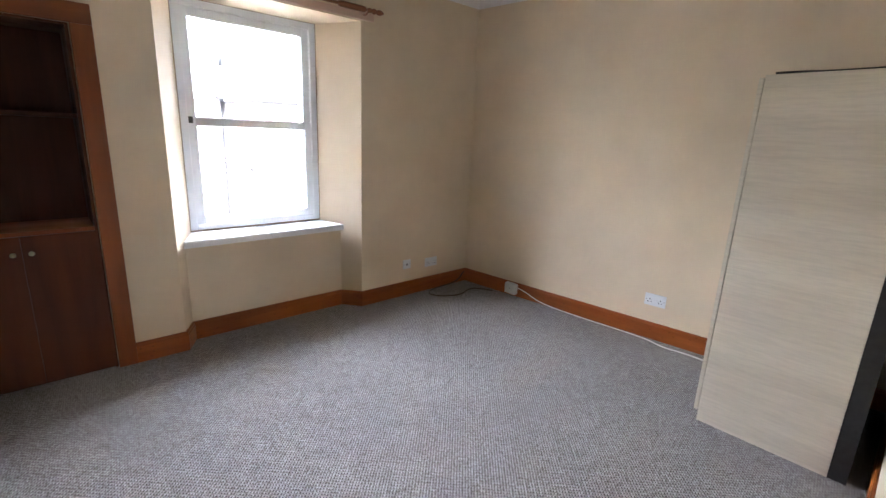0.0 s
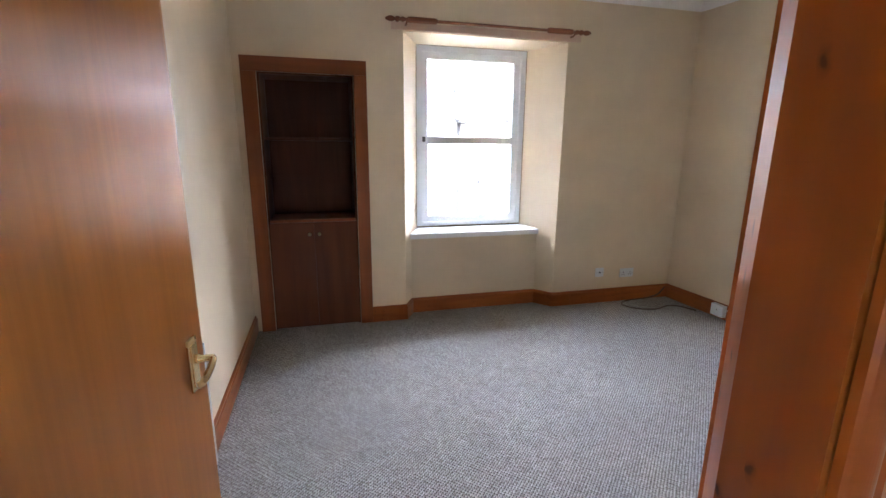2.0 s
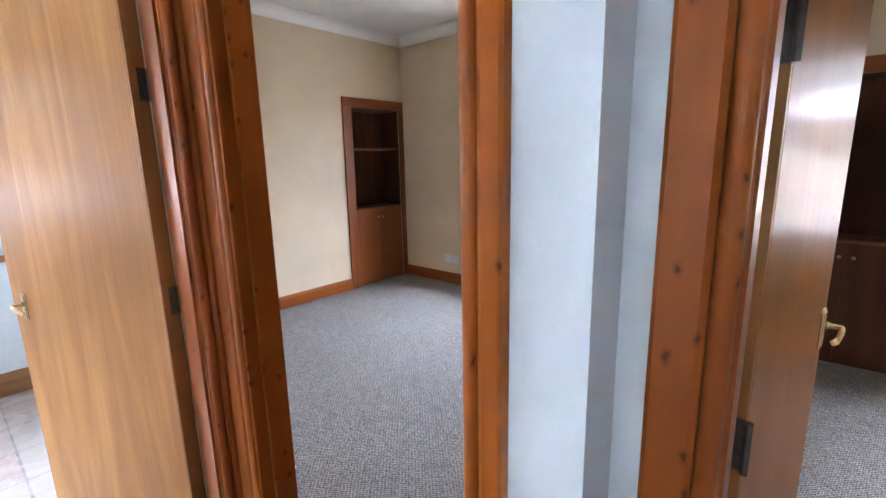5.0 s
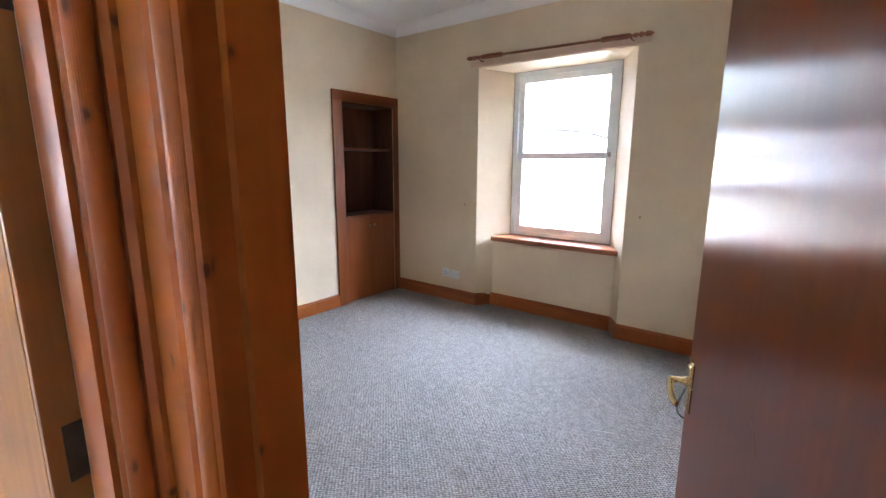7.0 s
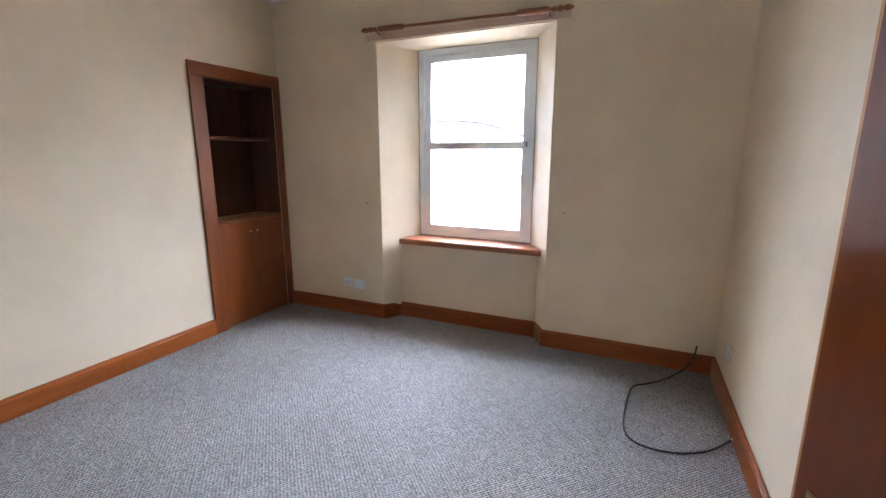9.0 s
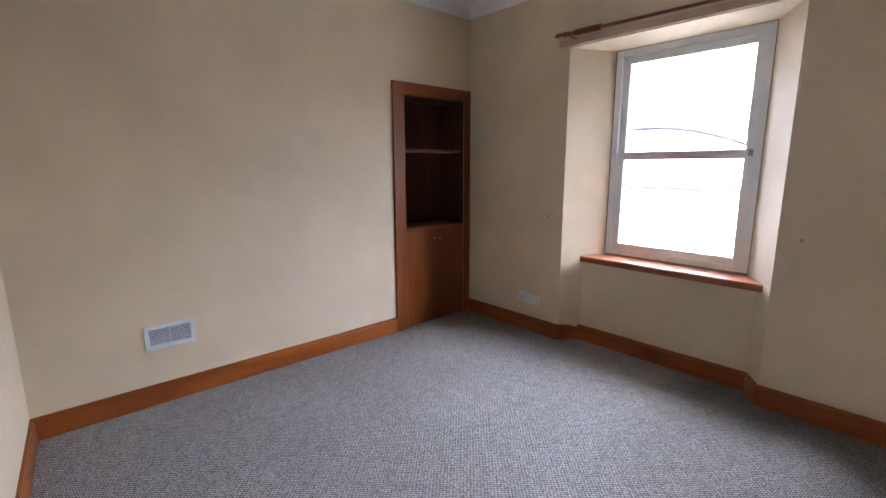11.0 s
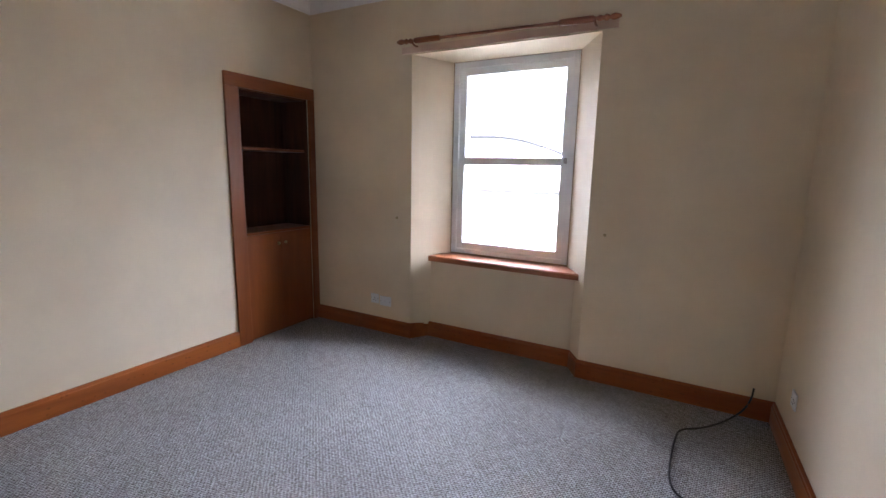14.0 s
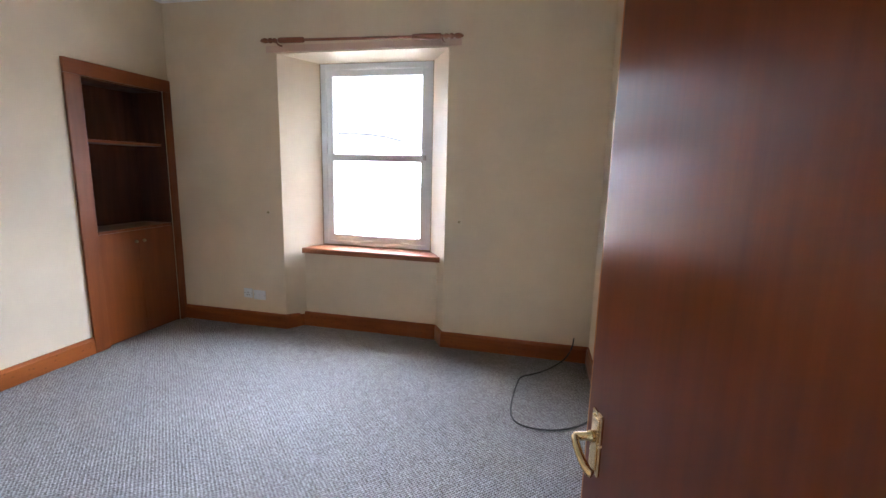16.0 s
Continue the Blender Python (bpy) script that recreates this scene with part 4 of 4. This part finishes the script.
for i in range(8):
    z = 0.028 + i * 0.0122
    bm = bmesh.new()
    for x0, x1 in ((0.024, 0.246),):
        v = [bm.verts.new(m @ Vector(p)) for p in ((x0, -0.0095, z), (x1, -0.0095, z), (x1, -0.003, z + 0.003), (x0, -0.003, z + 0.003), (x0, -0.0095, z + 0.003), (x1, -0.0095, z + 0.003), (x1, -0.003, z + 0.006), (x0, -0.003, z + 0.006))]
        for q in ((0, 1, 2, 3), (4, 5, 6, 7), (0, 1, 5, 4), (2, 3, 7, 6), (1, 2, 6, 5), (0, 3, 7, 4)):
            bm.faces.new([v[j] for j in q])
    part("slat", bm, M_PLASTIC, th)

# radiator behind the open bedroom door
th = thing("radiator", (0.075, 1.55, 0.14), "white steel panel radiator on the wall behind the door", "radiator")
bm = bmesh.new()
y0, y1, z0, z1 = 1.02, 2.10, 0.15, 0.685
n_r = 32
pts = []
for i in range(n_r):
    a, s = y0 + (y1 - y0) * i / n_r, (y1 - y0) / n_r
    pts += [(0.150, a), (0.150, a + s * 0.35), (0.163, a + s * 0.5), (0.163, a + s * 0.85)]
pts += [(0.150, y1), (0.140, y1), (0.140, y0)]
prism(bm, pts, z0 + 0.03, z1 - 0.03)
box(bm, 0.139, 0.164, y0, y1, z1 - 0.032, z1 - 0.004, 0.004)
box(bm, 0.139, 0.164, y0, y1, z0, z0 + 0.032, 0.004)
part("front_panel", bm, M_RAD, th, "ribbed white radiator panel")
part("end_cap", boxed(0.085, 0.166, y1 - 0.002, y1 + 0.004, z0 + 0.01, z1, 0.002), M_RAD, th)
part("end_cap", boxed(0.085, 0.166, y0 - 0.004, y0 + 0.002, z0 + 0.01, z1, 0.002), M_RAD, th)
part("rear_panel", boxed(0.088, 0.098, y0, y1, z0, z1 - 0.02, 0.003), M_RADDARK, th)
for i in range(9):
    a = y0 + 0.06 + (y1 - y0 - 0.12) * i / 8
    part("grille_bar", boxed(0.099, 0.138, a - 0.003, a + 0.003, z1 - 0.03, z1 - 0.006), M_RAD, th)
for y in (y0 + 0.2, y1 - 0.2):
    part("wall_bracket", boxed(0.0745, 0.088, y - 0.02, y + 0.02, z0 + 0.05, z1 - 0.08, 0.002), M_RAD, th)
part("valve", lathe([(0, 0.009), (0.05, 0.009), (0.055, 0.016), (0.085, 0.016), (0.09, 0.01)], Matrix.Translation((0.12, y1 + 0.03, 0.14)), 12), M_RAD, th, smooth=True)
part("pipe", tube([(0.12, y1 + 0.03, 0.0), (0.12, y1 + 0.03, 0.15)], 0.0075), M_RAD, th, smooth=True)

# wardrobe by the far wall
th = thing("wardrobe", (3.45, 1.08, 0), "tall cream wood-grain wardrobe with a dark gap behind, filled in black", "wardrobe")
WX, W0, W1, WH, WR = 3.14, 0.80, 1.355, 1.765, 3.98
part("side_panel", boxed(WX, WX + 0.018, W0, W1, 0.0, WH, 0.0015), M_PLAIN_PANEL, th)
part("side_panel", boxed(WR - 0.02, WR, W0, W1, 0.0, WH, 0.0015), M_PLAIN_PANEL, th)
part("top_panel", boxed(WX + 0.018, WR - 0.02, W0, W1, WH - 0.02, WH - 0.001, 0.0015), M_PLAIN_PANEL, th)
# black panel stands in for the dark gap at the wardrobe's back
part("back_panel", boxed(WX + 0.001, WR - 0.001, W0 - 0.068, W0 - 0.001, 0.0, WH - 0.004, 0.0015), M_BLACK, th, "black filler for the dark gap behind the wardrobe")
for a, b in ((WX - 0.002, (WX + WR) / 2 - 0.0015), ((WX + WR) / 2 + 0.0015, WR - 0.001)):
    d = part("door", boxed(a, b, W1 + 0.003, W1 + 0.022, 0.06, WH - 0.012, 0.002), M_PLAIN_PANEL, th)
    part("handle", boxed((a + b) / 2 - 0.006, (a + b) / 2 + 0.006, W1 + 0.022, W1 + 0.04, 0.9, 1.02, 0.003), M_STEEL, d)
part("plinth", boxed(WX + 0.018, WR - 0.02, W1 - 0.03, W1 - 0.012, 0.0, 0.06, 0.001), M_PLAIN_PANEL, th)
solid("packing_strip", tube([(WX + 0.03, W1 - 0.03, WH + 0.008), (WX + 0.035, W1 - 0.12, WH + 0.009), (WX + 0.05, W1 - 0.22, WH + 0.006), (WX + 0.04, W1 - 0.4, WH + 0.006)], 0.006, 6, 1), M_BLACK, "loose black strip lying on top of the wardrobe", "strip", at=(WX + 0.04, W1 - 0.2, WH))

# cables and the adaptor
def cable(name, pts, r, mt, label, at):
    return solid(name, tube(pts, r, 8, 2), mt, label, "cable", at=at, smooth=True)


cable("aerial_cable", [(3.80, 3.83, 0.10), (3.70, 3.82, 0.008), (3.36, 3.81, 0.008), (3.22, 3.72, 0.008), (3.30, 3.58, 0.008), (3.48, 3.52, 0.008), (3.64, 3.60, 0.008), (3.74, 3.56, 0.008), (3.80, 3.42, 0.008)], 0.0065, M_CABLE_BR, "dark brown cable looped on the carpet in the corner", (3.5, 3.65, 0))
lead = [(0.022, 3.20, 0.09), (0.026, 3.10, 0.075), (0.026, 2.96, 0.02), (0.03, 2.80, 0.006), (0.05, 2.52, 0.006), (0.05, 2.2, 0.006), (0.06, 1.98, 0.006), (0.12, 1.84, 0.006), (0.10, 1.70, 0.006), (0.13, 1.48, 0.006), (0.17, 1.40, 0.006)]
cable("extension_lead", [(XE(y) - d, y, z) for d, y, z in lead], 0.0048, M_CABLE_W, "thin white lead running along the skirting", (3.88, 2.3, 0))
th = thing("cable_junction_box", (3.86, 3.245, 0.02), "small white junction box on the skirting", "junction box")
part("box_body", boxed(3.825, 3.872, 3.18, 3.30, 0.025, 0.125, 0.006), M_PLASTIC, th)
part("cover_screw", lathe([(0, 0.005), (0.002, 0.004)], Matrix.Translation((3.825, 3.24, 0.08)) @ Matrix.Rotation(radians(-90), 4, "Y"), 8), M_STEEL, th)
cable("aerial_cable", [(-0.115, 3.825, 0.195), (-0.12, 3.815, 0.13), (-0.15, 3.80, 0.06), (-0.20, 3.77, 0.012), (-0.29, 3.63, 0.008), (-0.39, 3.52, 0.008), (-0.48, 3.465, 0.008), (-0.50, 3.33, 0.008), (-0.515, 3.02, 0.008), (-0.49, 2.87, 0.008), (-0.40, 2.82, 0.008), (-0.27, 2.825, 0.008), (-0.15, 2.885, 0.008), (-0.07, 2.965, 0.008), (0.0, 3.06, 0.01)], 0.0055, M_CABLE_B, "black cable looping out of the wall over the carpet", (-0.3, 3.3, 0))
solid("cable_plug", lathe([(0, 0.006), (0.004, 0.0075), (0.026, 0.0075), (0.028, 0.003), (0.036, 0.003)], Matrix.Translation((0.0, 3.06, 0.0105)) @ Matrix.Rotation(radians(-38), 4, "Z") @ Matrix.Rotation(radians(-90), 4, "X"), 10), M_UPVC, "small pale aerial plug on the cable's end", "plug", at=(0.0, 3.06, 0.003), smooth=True)

th = thing("door_stop", (-1.40, 0.82, 0), "small white door stop with black rubber foot on carpet", "door stop")
m = Matrix.Translation((-1.395, 0.815, 0)) @ Matrix.Rotation(radians(38), 4, "Z")
part("rubber_foot", boxed(-0.05, 0.042, -0.016, 0.016, 0.0, 0.016, 0.003, m), M_BLACK, th, "black rubber foot")
bm = boxed(-0.052, 0.05, -0.018, 0.018, 0.016, 0.034, 0.005)
for v in bm.verts:
    if v.co.x > 0 and v.co.z > 0.025:
        v.co.z -= 0.006
bmesh.ops.transform(bm, matrix=m, verts=bm.verts)
part("cap", bm, M_PLASTIC, th)

# ---- hall: electricity meter ----
def hall_frame(s, z):
    return frame_at((1.07 + 0.979 * s, 0.5335 + 0.2045 * s, z), (0.979, 0.2045), (-0.2045, 0.979))


th = thing("electricity_meter", tuple(hall_frame(0.12, 1.31).translation), "grey electricity meter with black display and pale terminal cover", "meter")
m = hall_frame(0, 0)
part("backboard", boxed(0.001, 0.27, -0.005, 0, 1.295, 1.575, 0.002, m), M_METER_B, th, "grey-brown mounting board")
bm = boxed(0.002, 0.26, -0.026, -0.005, 1.502, 1.60, 0.004, m)
box(bm, 0.006, 0.255, -0.030, -0.026, 1.507, 1.595, 0.002, m)
part("casing", bm, M_METER, th, "dark grey moulded casing")
part("display_window", boxed(0.034, 0.255, -0.014, -0.005, 1.414, 1.501, 0.003, m), M_BLACK, th, "black display window")
part("display_line", boxed(0.060, 0.120, -0.0146, -0.0139, 1.424, 1.426, 0, m), M_METER_L, th)
part("side_rail", boxed(0.013, 0.033, -0.018, -0.005, 1.405, 1.5015, 0.002, m), M_METER_EDGE, th, "side rail tinted pale blue as a lit edge")
part("terminal_cover", boxed(0.026, 0.258, -0.023, -0.005, 1.322, 1.412, 0.004, m), M_METER_C, th, "beige-grey terminal cover with printed lines")
for i in range(6):
    part("printed_line", boxed(0.036, 0.036 + (0.05, 0.04, 0.09, 0.11, 0.06, 0.04)[i], -0.0236, -0.0229, 1.400 - i * 0.009, 1.4012 - i * 0.009, 0, m), M_METER, th)
part("terminal_block", boxed(0.014, 0.0255, -0.020, -0.005, 1.318, 1.404, 0.002, m), M_METER_EDGE, th, "terminal block tinted pale blue as a lit edge")
for i in range(4):
    part("terminal_screw", boxed(0.0165, 0.0225, -0.0212, -0.0199, 1.326 + i * 0.010, 1.330 + i * 0.010, 0, m), M_BLACK, th)
solid("meter_cable", tube([m @ Vector((0.064, -0.004, 1.2945)), m @ Vector((0.072, -0.004, 1.15)), m @ Vector((0.082, -0.004, 0.7)), m @ Vector((0.086, -0.004, 0.0))], 0.0024, 8), M_CABLE_BR, "dark meter cable running down the white wall", "cable", at=tuple(m @ Vector((0.05, -0.012, 0.0))))
solid("trunking", boxed(0.125, 0.165, -0.014, -0.001, 0.0, 1.289, 0.003, m), M_PLASTIC, "white plastic cable trunking down the hall wall", "trunking", at=tuple(m @ Vector((0.145, -0.007, 0.0))))

# ---- kitchen seen through the third door ----
KX = -3.47
for a, b in ((-1.30, -0.70), (-0.695, -0.095), (-0.09, 0.285)):
    th = thing("base_unit", (KX - 0.3, (a + b) / 2, 0), "white kitchen base unit with timber plinth", "cabinet", "kitchen base units")
    part("body", boxed(-4.115, KX - 0.02, a, b, 0.0, 0.872, 0.001), M_UNIT, th)
    part("door", boxed(KX - 0.0195, KX, a + 0.002, b - 0.002, 0.158, 0.868, 0.002), M_UNIT, th)
    part("plinth", boxed(KX - 0.0195, KX - 0.002, a, b, 0.0, 0.154, 0.001), M_PLINTH, th, "timber plinth")
th = thing("worktop", (KX - 0.3, -0.5, 0.8725), "grey laminate worktop with a timber front edge", "worktop")
part("slab", boxed(-4.118, KX + 0.004, -1.30, 0.287, 0.8725, 0.914, 0.001), M_WORKTOP, th)
part("front_edge", boxed(KX + 0.005, KX + 0.022, -1.30, 0.287, 0.874, 0.918, 0.003), M_PLINTH, th, "timber front edge")

# ---- outside, across the street ----
solid("ground", boxed(-400, 400, -400, 400, -4.6, -4.5), M_ASPHALT, "street surface outside the windows", "road", "structure")
bm = boxed(-30, 30, YO, YO + 0.2, -4.5, -0.3)
solid("wall_outer_base", bm, M_STONE, "stone street front below the windows", "wall", "structure")


def far_house(x0, x1, eave, ridge, wins, label, gutter=M_GUTTER):
    th = thing("house", ((x0 + x1) / 2, 16, -4.5), label, "house", "houses across the street")
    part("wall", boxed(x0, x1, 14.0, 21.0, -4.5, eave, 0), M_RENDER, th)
    bm = bmesh.new()
    a = [bm.verts.new((x0 - 0.1, y, z)) for y, z in ((13.8, eave), (17.5, ridge), (21.2, eave))]
    b = [bm.verts.new((x1 + 0.1, y, z)) for y, z in ((13.8, eave), (17.5, ridge), (21.2, eave))]
    for q in ((a[0], b[0], b[1], a[1]), (a[1], b[1], b[2], a[2]), (a[2], b[2], b[0], a[0])):
        bm.faces.new(q)
    bm.faces.new(a)
    bm.faces.new(b[::-1])
    part("roof", bm, M_SLATE, th)
    part("gutter", boxed(x0 - 0.1, x1 + 0.1, 13.68, 13.8, eave - 0.06, eave + 0.05, 0.02), gutter, th)
    part("downpipe", boxed(x0 + 0.06, x0 + 0.16, 13.9, 14.0, -4.5, eave - 0.06, 0.02), M_GUTTER, th)
    for wx, wz, ww, wh in wins:
        wd = part("window", boxed(wx, wx + ww, 13.97, 14.0, wz, wz + wh), M_UPVC, th)
        part("pane", boxed(wx + 0.07, wx + ww - 0.07, 13.955, 13.969, wz + 0.07, wz + wh - 0.07), M_OUTGLASS, wd)
        part("sill", boxed(wx - 0.08, wx + ww + 0.08, 13.9, 14.0, wz - 0.09, wz), M_STONE, wd)
    return th


far_house(4.55, 17.0, 2.2, 3.3, [(6.3, 0.75, 0.75, 0.65), (4.9, -1.6, 1.0, 1.5), (8.6, -1.0, 1.0, 1.5), (11.5, -1.0, 1.0, 1.5)], "white rendered house with slate roof across the street")
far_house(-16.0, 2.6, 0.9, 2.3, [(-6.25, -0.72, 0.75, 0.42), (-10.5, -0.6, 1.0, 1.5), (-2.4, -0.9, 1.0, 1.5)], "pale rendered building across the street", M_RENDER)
part("string_course", boxed(5.3, 17.0, 13.86, 13.999, 0.24, 0.36, 0.01), M_GUTTER, bpy.data.objects["house"], "dark string course along the wall")
house_a = bpy.data.objects["house"]
part("chimney", boxed(4.74, 5.16, 14.6, 15.4, 2.3, 3.05, 0.02), M_OUTDARK, house_a, "chimney stack, darkened to show against the glare")
for cx in (4.84, 5.04):
    part("chimney_pot", lathe([(0, 0.10), (0.25, 0.085), (0.27, 0.10), (0.30, 0.10)], Matrix.Translation((cx, 15.0, 3.05)), 12), M_OUTDARK, house_a, smooth=True)
part("hopper", boxed(4.60, 4.98, 13.66, 13.99, 2.08, 2.20, 0.03), M_OUTDARK, house_a, "dark rainwater hopper under the eaves")
for y0, pts in ((0, [(4.70, 0.95), (4.72, 0.5), (4.62, 0.3), (4.64, -0.8)]), (1, [(4.42, -0.75), (4.44, 0.2), (4.70, 0.32)]), (2, [(4.05, 0.62), (4.68, 0.54)])):
    part("wall_pipe", tube([(x, 13.93 - 0.03 * y0, z) for x, z in pts], 0.02, 6, 1), M_OUTDARK, house_a, "thin dark wall pipe", True)
part("lintel_band", boxed(6.45, 7.1, 13.92, 13.999, -0.70, -0.64, 0.005), M_OUTDARK, house_a)
part("ledge_band", boxed(4.92, 5.42, 13.93, 13.999, 0.13, 0.17, 0.005), M_OUTDARK, house_a)
cable("overhead_wire", [(-15.0, 13.9, 0.5), (-9.0, 13.0, 2.2), (-7.0, 13.2, 2.42), (-5.3, 13.2, 2.40), (-4.0, 13.2, 2.02), (-1.0, 13.95, 0.7)], 0.045, M_GUTTER, "dark overhead wire outside the window", (-5, 13.2, 2.2))
